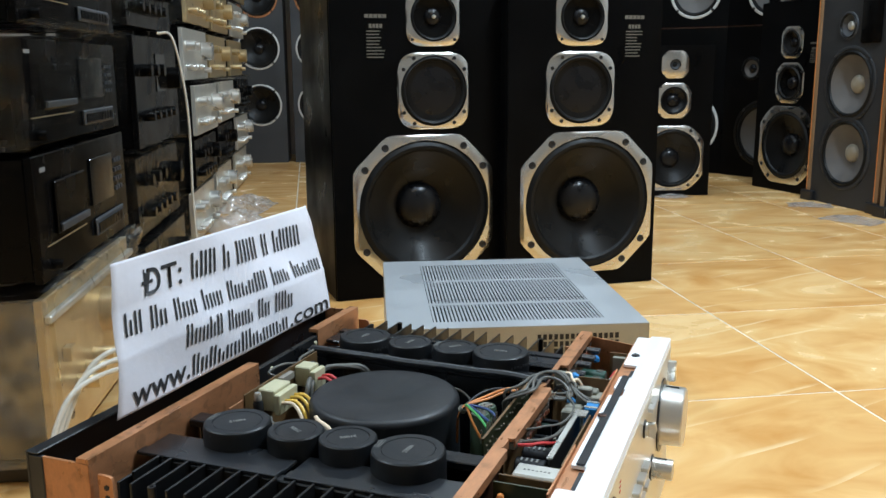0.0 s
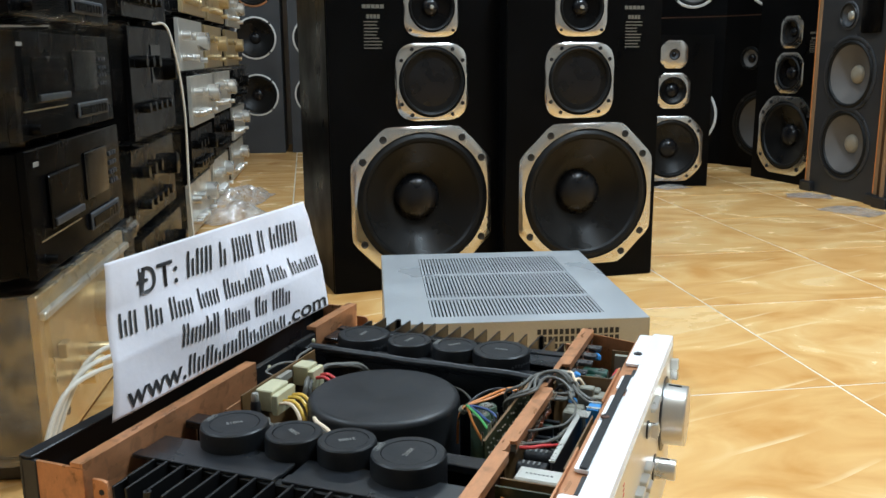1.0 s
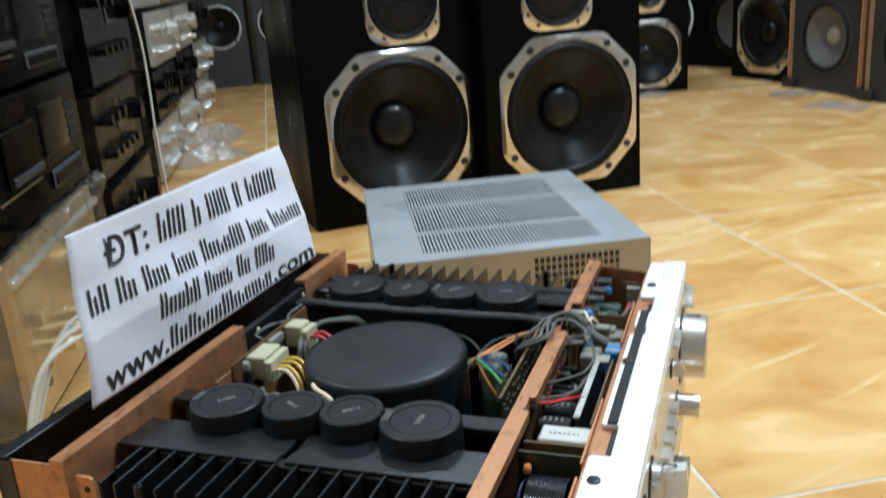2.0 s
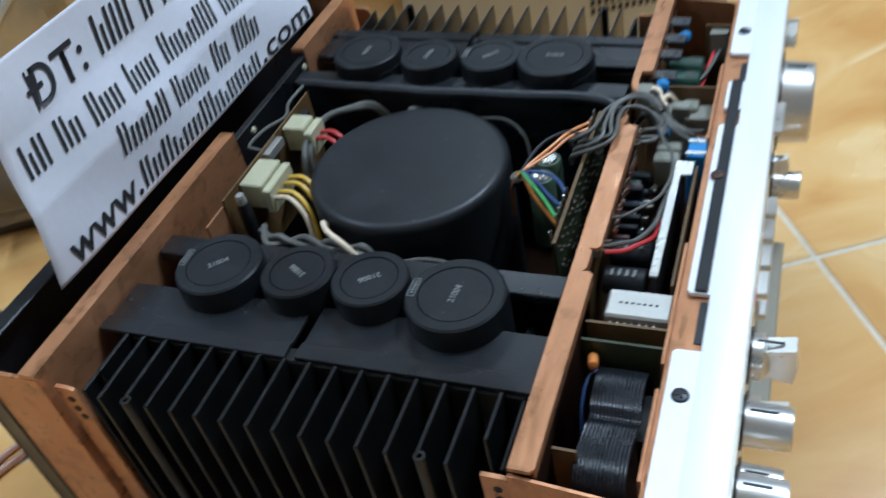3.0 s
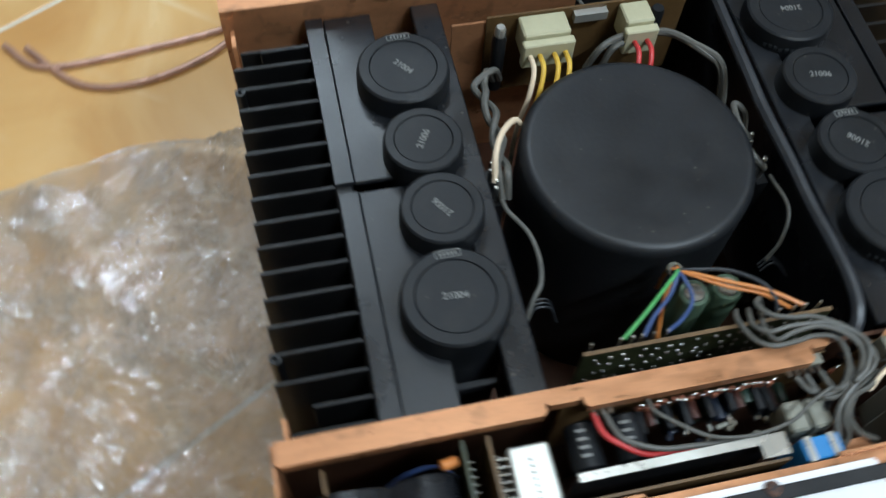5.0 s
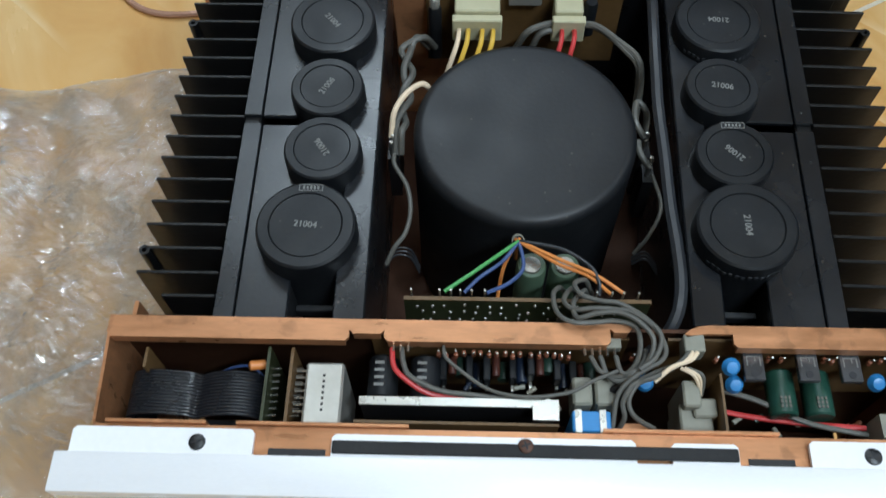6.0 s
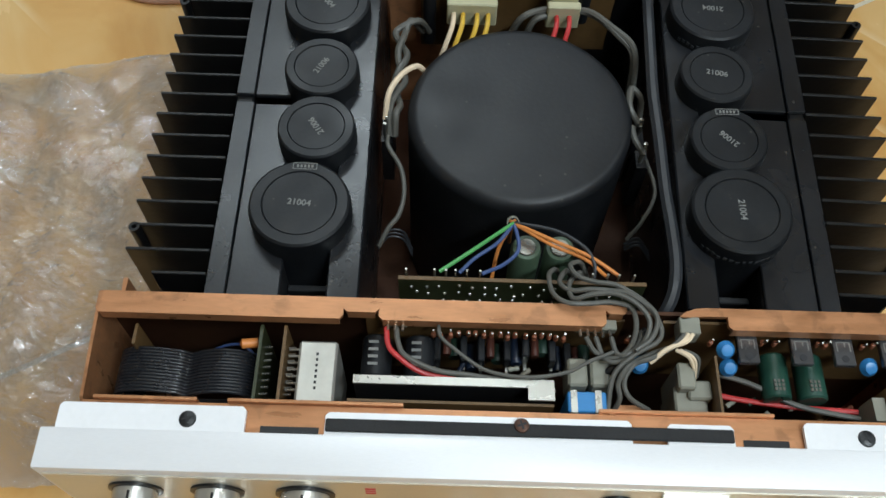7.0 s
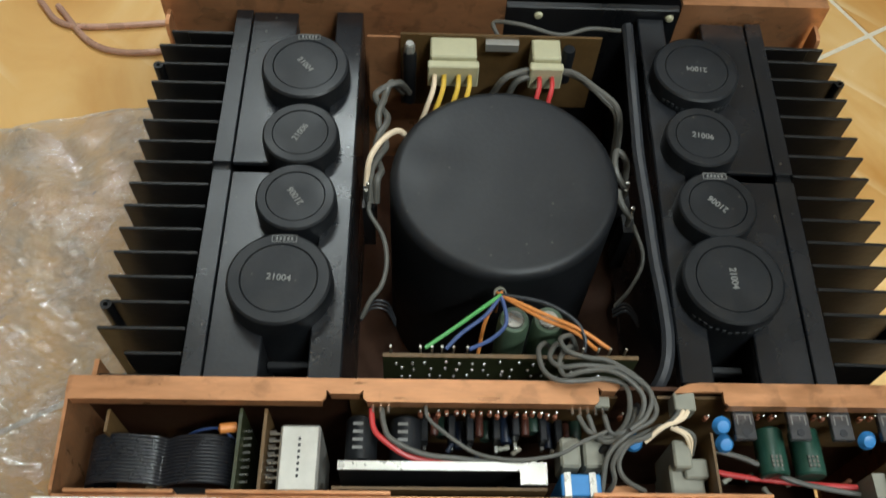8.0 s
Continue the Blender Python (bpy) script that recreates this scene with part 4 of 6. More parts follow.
for y0, y1 in ((-0.072, -0.060), (0.026, 0.047)):
    s = part("pin_socket", boxm(0.1305, 0.136, y0, y1, 0.2580, 0.2635, 0.0005), WHITE_PL, amp, "clear white pin socket")
    n = int((y1 - y0) / 0.0038)
    for i in range(n):
        part("pin", tube(bmesh.new(), [(0.1330, y0 + 0.002 + i * 0.0038, 0.262), (0.1400, y0 + 0.0022 + i * 0.0038, 0.263)], 0.0008, 6, 2), SOLDER, s)
wire([(0.138, -0.0705, 0.2620), (0.1480, -0.0690, 0.2630), (0.1540, -0.0640, 0.2630), (0.1605, -0.0520, 0.2590), (0.1615, -0.0360, 0.2530), (0.1600, -0.0210, 0.2440)], 0.0014, W_RED, "red lead")
wire([(0.138, -0.0655, 0.2620), (0.1470, -0.0640, 0.2640), (0.1540, -0.0600, 0.2640), (0.1605, -0.0450, 0.2625), (0.1620, -0.0280, 0.2610), (0.1625, -0.0130, 0.2570), (0.162, -0.001, 0.248)], 0.0014, W_GREY, "grey lead")
wire([(0.1370, -0.0440, 0.2640), (0.1430, -0.0430, 0.2650), (0.1490, -0.0370, 0.2650), (0.1590, -0.0220, 0.2630), (0.1630, -0.0080, 0.2640), (0.1630, 0.0060, 0.2640), (0.1600, 0.0210, 0.2640), (0.1540, 0.0320, 0.2640), (0.1490, 0.0440, 0.2650)], 0.0010, W_GREY, "thin grey lead")
wire([(0.158, 0.098, 0.235), (0.162, 0.118, 0.236), (0.166, 0.145, 0.239), (0.169, 0.172, 0.243)], 0.0015, W_RED, "red lead")
wire([(0.150, 0.098, 0.244), (0.155, 0.118, 0.243), (0.166, 0.142, 0.242), (0.173, 0.172, 0.244)], 0.0015, W_GREY, "grey lead")
for i in range(14):
    y = -0.045 + i * 0.0068
    z0 = 0.232 + 0.01 * rng.random()
    part("resistor", lathe(bmesh.new(), [(0, -0.0032), (0.0012, -0.003), (0.0015, -0.0015), (0.0011, 0), (0.0015, 0.0015), (0.0012, 0.003), (0, 0.0032)], 10, pose(0.150 + rng.random() * 0.010, y, z0, rng.uniform(0, 40), 90, rng.uniform(-60, 60))), rng.choice((COIL, BROWN_RES, DARK_BLUE, WHITE_PL)), amp)
for i in range(10):
    y = 0.100 + i * 0.0105
    part("resistor", lathe(bmesh.new(), [(0, -0.0032), (0.0012, -0.003), (0.0015, -0.0015), (0.0011, 0), (0.0015, 0.0015), (0.0012, 0.003), (0, 0.0032)], 10, pose(0.158 + rng.random() * 0.012, y, 0.228 + 0.008 * rng.random(), rng.uniform(0, 40), 90, rng.uniform(-60, 60))), rng.choice((COIL, BROWN_RES, DARK_GREEN, WHITE_PL)), amp)
# tuner-side boards, ribbon and tin can
part("side_board", boxm(0.139, 0.150, -0.1985, -0.1970, 0.19, 0.2600), PCB_BROWN, amp, "brown circuit board on edge")
for y, mtl in ((-0.1335, PCB_GREEN), (-0.1215, PCB_BROWN)):
    sb = part("side_board", boxm(0.1385, 0.1785, y - 0.0008, y + 0.0008, 0.19, 0.2620), mtl, amp, "circuit board on edge")
    for i in range(8):
        part("pin", tube(bmesh.new(), [(0.146 + i * 0.0036, y, 0.250), (0.146 + i * 0.0036, y + 0.0045, 0.251)], 0.0006, 6, 2), SOLDER, sb)
for i in range(14):
    x = 0.1495 + i * 0.00172
    pts = [(x + 0.003, -0.2060, 0.205), (x + 0.001, -0.2078, 0.232), (x, -0.2055, 0.248), (x - 0.0004, -0.194, 0.2525), (x, -0.176, 0.2505), (x + 0.0008, -0.170, 0.2490), (x, -0.163, 0.2515), (x - 0.0004, -0.150, 0.2525), (x, -0.139, 0.248), (x + 0.001, -0.1365, 0.232), (x + 0.002, -0.1375, 0.205)]
    part("ribbon_strand", tube(bmesh.new(), pts, 0.00092, 7, 6), RIBBON, amp)
part("resistor", lathe(bmesh.new(), [(0, -0.005), (0.0026, -0.004), (0.0026, 0.004), (0, 0.005)], 14, pose(0.1455, -0.1405, 0.254, 70, 40, 0)), W_ORANGE, amp, "orange resistor")
wire([(0.146, -0.175, 0.225), (0.143, -0.160, 0.240), (0.144, -0.146, 0.248), (0.150, -0.137, 0.246)], 0.0008, W_BLUE)
part("component_leg", boxm(0.172, 0.179, -0.175, -0.148, 0.20, 0.243), STEEL_BLACK, amp)
for i in range(7):
    part("pin", tube(bmesh.new(), [(0.149 + i * 0.0036, -0.1195, 0.2555), (0.149 + i * 0.0036, -0.1142, 0.2560)], 0.0007, 6, 2), SOLDER, amp)
tin = part("tin_can", boxm(0.1455, 0.1785, -0.1140, -0.0945, 0.20, 0.2600, 0.0012), TIN, amp, "tin-plated screening can")
b = bmesh.new()
for i in range(7):
    box(b, 0.152 + i * 0.0030, 0.1535 + i * 0.0030, -0.1050, -0.1038, 0.26, 0.2602)
part("side_print", b, INK_BLACK, tin)
hs = part("sub_heat_sink", boxm(0.1648, 0.1672, -0.0855, 0.0140, 0.20, 0.2610, 0.0004), STEEL_BLACK, amp, "black strip heat sink")
part("bare_edge", boxm(0.1640, 0.1682, -0.0855, 0.0140, 0.2611, 0.2625), TIN, hs, "bare white metal top edge")
part("bare_edge", boxm(0.1682, 0.1745, 0.0010, 0.0140, 0.2611, 0.2625), TIN, hs)
b5 = part("display_board", boxm(0.1752, 0.1766, -0.0880, 0.0140, 0.19, 0.2590), PCB_BROWN, amp, "brown circuit board on edge")
bl = part("switch_block", boxm(0.1690, 0.1795, 0.0205, 0.0395, 0.22, 0.2615, 0.0006), BLUE_COMP, amp, "blue slide switch block")
for y in (0.0235, 0.0355):
    part("clip", boxm(0.1685, 0.1800, y - 0.0016, y + 0.0016, 0.22, 0.2622), TIN, bl)
for y in (0.027, 0.0385):
    part("relay", boxm(0.149, 0.164, y - 0.005, y + 0.005, 0.235, 0.2560, 0.0012), WHITE_PL, amp, "pale grey relay")
sk = part("plug_socket", boxm(0.1295, 0.139, 0.078, 0.0885, 0.256, 0.2680, 0.0006), WHITE_PL, amp, "white plug socket")
pl = part("switch_body", boxm(0.150, 0.164, 0.0775, 0.0865, 0.22, 0.2570, 0.001), WHITE_PL, amp, "grey plug stack")
part("plug", boxm(0.160, 0.179, 0.0765, 0.0930, 0.22, 0.2500, 0.001), WHITE_PL, amp, "grey plug stack")
part("plug", boxm(0.158, 0.168, 0.0830, 0.0950, 0.22, 0.2530, 0.001), WHITE_PL, amp)
part("side_board", boxm(0.148, 0.179, 0.0955, 0.0968, 0.19, 0.2615), PCB_BROWN, amp)
part("side_board", boxm(0.162, 0.179, 0.1800, 0.1812, 0.19, 0.2600), PCB_BROWN, amp)
part("pin_socket", boxm(0.166, 0.178, 0.1735, 0.1798, 0.235, 0.2570), WHITE_PL, amp)
part("bare_copper_tab", boxm(0.171, 0.180, 0.046, 0.060, 0.247, 0.249), COPPER, amp)
for x, y in ((-0.16, -0.17), (-0.16, 0.17), (0.15, -0.17), (0.15, 0.17)):
    part("foot", lathe(bmesh.new(), [(0.016, BOT - 0.014), (0.019, BOT - 0.004), (0.019, BOT), (0, BOT)], 20, pose(x, y, 0)), STEEL_BLACK, amp)


# ---- what the amplifier stands on ----
b = boxm(-0.175, 0.175, -0.195, 0.195, 0.0, BOT - 0.0145, 0.004)
solid("cardboard_box", b, CARD, "low brown cardboard box under the amplifier", "box")


# ---- loudspeakers ----
HOLES = {}


def flange_bm(half, hole, chamfer, thick, seg=72):
    """A square plate with cut corners and a round hole, its face falling away outwards."""
    b = bmesh.new()
    rings = []
    for k, z in ((0.0, 0.0), (0.0, thick * 0.35), (0.25, thick * 0.75), (0.6, thick), (1.0, thick * 1.05), (1.0, -thick)):
        ring = []
        for i in range(seg):
            a = 2 * math.pi * (i + 0.5) / seg
            c, s = abs(math.cos(a)), abs(math.sin(a))
            r = min(half / max(c, s), (2 * half - chamfer) / (c + s)) if chamfer else half / (c ** 4.2 + s ** 4.2) ** (1 / 4.2)
            if chamfer:
                r = min(r, half * 1.115)
            r = r + (hole - r) * k
            ring.append(b.verts.new((r * math.cos(a), r * math.sin(a), z)))
        rings.append(ring)
    for p, q in zip(rings, rings[1:]):
        for i in range(seg):
            f = b.faces.new((p[i], p[(i + 1) % seg], q[(i + 1) % seg], q[i]))
            f.smooth = True
    return b


def driver(parent, x, z, half, cone_r, front, name, fl=None, cone=CONE, cap_r=0.3, cap=DOME, chamfer=0.43, round_rim=False, screws=8, deep=0.22, back=RUBBER, dome=0.55):
    fl = fl or FLANGE
    HOLES.setdefault(parent.name, []).append((x, z, cone_r * 1.01))
    m = pose(x, -front, z, 90, 0, 0)
    if round_rim:
        b = lathe(bmesh.new(), [(half, 0), (half, 0.003), (half * 0.97, 0.005), (cone_r * 1.04, 0.0055), (cone_r * 1.02, 0.004), (cone_r * 1.02, -0.004)], 56)
    else:
        b = flange_bm(half, cone_r * 1.03, half * chamfer, 0.0055)
    rim = part(name + "_flange", b, fl, parent, m=m)
    for k in range(screws):
        q = radians(45 + 90 * (k // 2) + (11.5 if k % 2 else -11.5)) if screws == 8 else radians(45 + k * 360 / screws)
        rr = (half + cone_r * 1.03) / 2 if round_rim else half * (1.005 if screws == 8 else 1.10)
        hole = new("screw", SCREW_HOLE)
        hole.parent = rim
        hole.matrix_local = pose(rr * math.cos(q), rr * math.sin(q), 0.0058) @ Matrix.Diagonal((half / 0.17, half / 0.17, 1, 1))
    b = lathe(bmesh.new(), [(cone_r * 1.03, 0.0), (cone_r * 1.0, 0.004), (cone_r * 0.95, 0.008), (cone_r * 0.90, 0.006), (cone_r * 0.87, 0.0005)], 56)
    part(name + "_surround", b, back, parent, m=m)
    b = lathe(bmesh.new(), [(cone_r * 0.88, 0.0005), (cone_r * 0.6, -cone_r * deep * 0.55), (cone_r * cap_r, -cone_r * deep), (0, -cone_r * deep)], 56)
    part(name + "_cone", b, cone, parent, m=m)
    d0 = -cone_r * deep
    prof = [(cone_r * cap_r * math.cos(radians(q)), d0 + cone_r * cap_r * dome * math.sin(radians(q))) for q in range(0, 91, 15)]
    part(name + "_dust_cap", lathe(bmesh.new(), prof, 36), cap, parent, m=m)


SCREW_HOLE = mesh_of("screw", lathe(bmesh.new(), [(0.0085, -0.004), (0.0085, 0.0012), (0.0060, 0.0016), (0.0050, 0.0004), (0, 0.0004)], 16), STEEL_BLACK)


CABS = []


def cabinet(name, m, w, h, d, material, label, group="", side=None, baffle=None):
    """Cabinet with its front at y = 0 of the pose, base at z = 0."""
    sp = holder(name, m, label, "loudspeaker", group)
    k = side or material
    for x in (-w / 2, w / 2 - 0.018):
        part("side_panel", boxm(x, x + 0.018, -0.006, d, 0, h, 0.002), k, sp)
    part("bottom_panel", boxm(-w / 2 + 0.018, w / 2 - 0.018, -0.006, d, 0, 0.018), k, sp)
    part("top_panel", boxm(-w / 2 + 0.018, w / 2 - 0.018, -0.006, d, h - 0.018, h), k, sp)
    part("back_panel", boxm(-w / 2 + 0.018, w / 2 - 0.018, d - 0.018, d, 0.018, h - 0.018), k, sp)
    CABS.append((sp, w, h, baffle or material))
    return sp


def label_bars(parent, x, z, front, w, rows, seed, big=0.0):
    """Small illegible print as plain bars."""
    rg = random.Random(seed)
    b = bmesh.new()
    if big:
        n = 5
        for i in range(n):
            q = w / n
            box(b, x - w / 2 + i * q + q * 0.08, x - w / 2 + (i + 1) * q - q * 0.08, -front - 0.0004, -front, z, z + big)
        z -= 0.016
        for i in range(4):
            q = w * 0.62 / 4
            box(b, x - w * 0.31 + i * q + q * 0.1, x - w * 0.31 + (i + 1) * q - q * 0.1, -front - 0.0004, -front, z - 0.006, z + 0.003)
        z -= 0.014
    for i in range(rows):
        ww = w * rg.uniform(0.55, 0.85)
        box(b, x - w * 0.42, x - w * 0.42 + ww, -front - 0.0004, -front, z - i * 0.0072, z - i * 0.0072 + 0.0024)
    tagged(part("printed_plate", b, INK_DIM, parent, "pale illegible print"), kind="stuff")


def big_speaker(a, b, rz, mirror, group, label, wide, wx):
    """The woofer stands at (a, b); wx is its offset from the cabinet's middle."""
    sp = cabinet("loudspeaker", ROOM @ pose(a, b, 0, 0, 0, rz) @ pose(-wx, 0, 0), wide, 0.72, 0.34, SPK_BLACK, label, group)
    f = 0.012
    dx = wx + 0.0245 * mirror
    driver(sp, wx, 0.2115, 0.174, 0.1565, f, "woofer", cap_r=0.36, deep=0.33, chamfer=0.47)
    driver(sp, dx, 0.4865, 0.0885, 0.0785, f, "midrange", cap_r=0.80, screws=8, deep=0.03, dome=0.06, chamfer=0)
    driver(sp, dx, 0.6540, 0.066, 0.054, f, "tweeter", cap_r=0.36, screws=4, chamfer=0, cone=UNIT_BLACK, cap=DOME, deep=0.10)
    part("phase_plug", lathe(bmesh.new(), [(0.0, 0.010), (0.004, 0.009), (0.006, 0.0), (0.006, -0.004)], 18), TIN, sp, m=pose(dx, -f, 0.654, 90, 0, 0))
    part("grille_slot", boxm(wx - 0.03, wx + 0.03, -f - 0.001, -f, 0.066, 0.069), TIN, sp)
    label_bars(sp, wx - 0.112 * mirror, 0.650, f, 0.052, 9, 3 + mirror, 0.0085)
    return sp


big_speaker(0.1408, 1.3526, 13, 1, "pair of large speakers", "large black three-way loudspeaker with silver driver rims on floor", 0.415, 0.012)
big_speaker(0.5436, 1.380, 9, -1, "pair of large speakers", "large black three-way loudspeaker with silver driver rims on floor", 0.395, 0.011)


def small_three_way(a, b, rz, w=0.33, h=0.62):
    sp = cabinet("loudspeaker", ROOM @ pose(a, b, 0, 0, 0, rz), w, h, 0.30, SPK_BLACK, "black three-way loudspeaker with gold rims on floor")
    k = w / 0.33
    driver(sp, 0, 0.158 * k, 0.135 * k, 0.118 * k, 0.012, "woofer", cap_r=0.34)
    driver(sp, 0.0, 0.396, 0.072, 0.055, 0.012, "midrange", cap_r=0.5, screws=4)
    driver(sp, 0.0, 0.542, 0.056, 0.022, 0.012, "tweeter", cap_r=0.45, screws=4, cone=SPK_GREY, cap=DOME)
    return sp


small_three_way(1.305, 2.86, -4)
# row along the east side, fronts towards the room
sp = cabinet("loudspeaker", ROOM @ pose(1.84, 2.905, 0, 0, 0, -90 + 14), 0.40, 0.80, 0.34, SPK_BLACK, "tall black three-way loudspeaker with silver rims")
driver(sp, 0, 0.20, 0.165, 0.140, 0.012, "woofer", cap_r=0.34)
driver(sp, 0.0, 0.462, 0.085, 0.068, 0.012, "midrange", cap_r=0.4, cone=UNIT_BLACK)
driver(sp, 0.0, 0.630, 0.066, 0.048, 0.012, "tweeter", cap_r=0.4, screws=4)
label_bars(sp, 0.13, 0.62, 0.012, 0.05, 7, 9, 0.008)

sp = cabinet("loudspeaker", ROOM @ pose(1.86, 2.475, 0, 0, 0, -90 + 8), 0.40, 0.90, 0.34, SPK_SLATE, "tall wood-edged loudspeaker with two pale woofers", "", WOOD)
for x in (-0.194, 0.194):
    part("edge_strip", boxm(x - 0.009, x + 0.009, -0.016, 0.004, 0.0, 0.90, 0.001), WOOD_PALE, sp, "pale wooden edge strip")
    part("orange_line", boxm(x - 0.0125, x - 0.0095, -0.0165, 0.0, 0.0, 0.90), W_ORANGE, sp)
for z in (0.205, 0.465):
    driver(sp, -0.0, z, 0.142, 0.125, 0.012, "woofer", fl=SPK_SLATE, cone=CONE_GREY, cap_r=0.28, cap=COIL, round_rim=True, screws=4, deep=0.3)
driver(sp, -0.03, 0.68, 0.052, 0.045, 0.012, "tweeter", fl=SPK_GREY, cone=SPK_GREY, cap_r=0.4, cap=TIN, round_rim=True, screws=4)
part("horn", boxm(0.045, 0.15, -0.022, -0.012, 0.615, 0.80, 0.006, 2), UNIT_BLACK, sp)
for x in (-0.19, 0.19):
    part("foot", boxm(x - 0.035, x + 0.035, -0.03, 0.05, 0.0, 0.04, 0.004), STEEL_BLACK, sp)

sp = cabinet("loudspeaker", ROOM @ pose(1.90, 2.03, 0, 0, 0, -90 + 8), 0.40, 0.90, 0.34, SPK_SLATE, "tall wood-edged loudspeaker with pale woofers on floor", "", WOOD)
for x in (-0.194, 0.194):
    part("edge_strip", boxm(x - 0.009, x + 0.009, -0.016, 0.004, 0.0, 0.90, 0.001), WOOD_PALE, sp)
driver(sp, 0, 0.205, 0.142, 0.125, 0.012, "woofer", fl=SPK_SLATE, cone=CONE_GREY, cap_r=0.28, cap=COIL, round_rim=True, screws=4)
driver(sp, 0, 0.465, 0.142, 0.125, 0.012, "woofer", fl=SPK_SLATE, cone=CONE_GREY, cap_r=0.28, cap=COIL, round_rim=True, screws=4)
for x in (-0.19, 0.19):
    part("foot", boxm(x - 0.035, x + 0.035, -0.03, 0.05, 0.0, 0.04, 0.004), STEEL_BLACK, sp)

sp = cabinet("loudspeaker", ROOM @ pose(1.93, 3.36, 0, 0, 0, -90 + 30), 0.42, 0.72, 0.32, SPK_BLACK, "black loudspeaker with pale cone and wooden sides", "", WOOD)
driver(sp, 0.02, 0.215, 0.160, 0.140, 0.012, "woofer", fl=RUBBER, cone=CONE_GREY, cap_r=0.36, cap=DOME, round_rim=True, screws=4)
driver(sp, -0.06, 0.52, 0.055, 0.046, 0.012, "midrange", fl=RUBBER, cone=CONE_GREY, cap_r=0.45, round_rim=True, screws=4)
driver(sp, 0.12, 0.585, 0.042, 0.036, 0.012, "tweeter", fl=TIN, cone=TIN, cap_r=0.5, cap=TIN, round_rim=True, screws=4, deep=0.1)
for i, x in enumerate((0.075, 0.10)):
    part("control_knob", lathe(bmesh.new(), [(0.010, 0), (0.009, 0.012), (0, 0.012)], 18, pose(x, -0.012, 0.47 + i * 0.012, 90, 0, 0)), TIN, sp)
sp = cabinet("loudspeaker", ROOM @ pose(1.93, 3.36, 0.722, 0, 0, -90 + 30), 0.42, 0.55, 0.32, SPK_BLACK, "black loudspeaker stacked on another speaker", "", WOOD)
driver(sp, 0.02, 0.16, 0.125, 0.11, 0.012, "woofer", fl=WHITE_RING, cone=CONE_GREY, cap_r=0.3, round_rim=True, screws=4)
sp = cabinet("loudspeaker", ROOM @ pose(1.70, 3.66, 0, 0, 0, -40), 0.42, 0.72, 0.32, SPK_BLACK, "black loudspeaker standing behind others", "", WOOD)
driver(sp, -0.02, 0.24, 0.165, 0.15, 0.012, "woofer", fl=WHITE_RING, cone=CONE, cap_r=0.3, round_rim=True, screws=4)
driver(sp, 0.0, 0.585, 0.042, 0.036, 0.012, "tweeter", fl=TIN, cone=TIN, cap_r=0.5, cap=TIN, round_rim=True, screws=4, deep=0.1)
sp = cabinet("loudspeaker", ROOM @ pose(1.70, 3.66, 0.722, 0, 0, -40), 0.42, 0.60, 0.32, SPK_BLACK, "black loudspeaker with white woofer ring stacked on another", "", WOOD)
driver(sp, 0.0, 0.17, 0.130, 0.115, 0.012, "woofer", fl=WHITE_RING, cone=CONE_GREY, cap_r=0.3, round_rim=True, screws=4)
sp = cabinet("loudspeaker", ROOM @ pose(1.86, 2.905, 0.802, 0, 0, -90 + 12), 0.40, 0.60, 0.34, SPK_BLACK, "black loudspeaker stacked on a tall speaker")
driver(sp, 0, 0.12, 0.15, 0.125, 0.012, "woofer", cap_r=0.34)

# columns at the far wall
for a in (-0.53, -0.205):
    sp = cabinet("loudspeaker", ROOM @ pose(a, 4.47, 0, 0, 0, 0), 0.285, 1.25, 0.25, SPK_GREY, "slim grey column loudspeaker with pale woofer rings", "columns at the far wall")
    for z in (0.33, 0.645, 0.93):
        driver(sp, 0.0, z, 0.118, 0.106, 0.012, "woofer", fl=WHITE_RING if z < 0.9 else COPPER, cone=CONE, cap_r=0.3, round_rim=True, screws=4)


def baffle_bm(w, h, holes):
    """The front board with its round openings."""
    b = bmesh.new()
    loops = [[(-w / 2 + 0.002, 0.002), (w / 2 - 0.002, 0.002), (w / 2 - 0.002, h - 0.002), (-w / 2 + 0.002, h - 0.002)]]
    for x, z, r in holes:
        loops.append([(x + r * math.cos(2 * math.pi * k / 40), z + r * math.sin(2 * math.pi * k / 40)) for k in range(40)])
    edges = []
    for lp in loops:
        vs = [b.verts.new((x, -0.012, z)) for x, z in lp]
        edges += [b.edges.new((vs[k], vs[(k + 1) % len(vs)])) for k in range(len(vs))]
    got = bmesh.ops.triangle_fill(b, edges=edges, use_beauty=True, use_dissolve=False)
    faces = [f for f in got["geom"] if isinstance(f, bmesh.types.BMFace)]
    ext = bmesh.ops.extrude_face_region(b, geom=faces)
    bmesh.ops.translate(b, vec=(0, 0.018, 0), verts=[v for v in ext["geom"] if isinstance(v, bmesh.types.BMVert)])
    return b


for sp, w, h, mtl in CABS:
    part("baffle", baffle_bm(w, h, HOLES[sp.name]), mtl, sp)


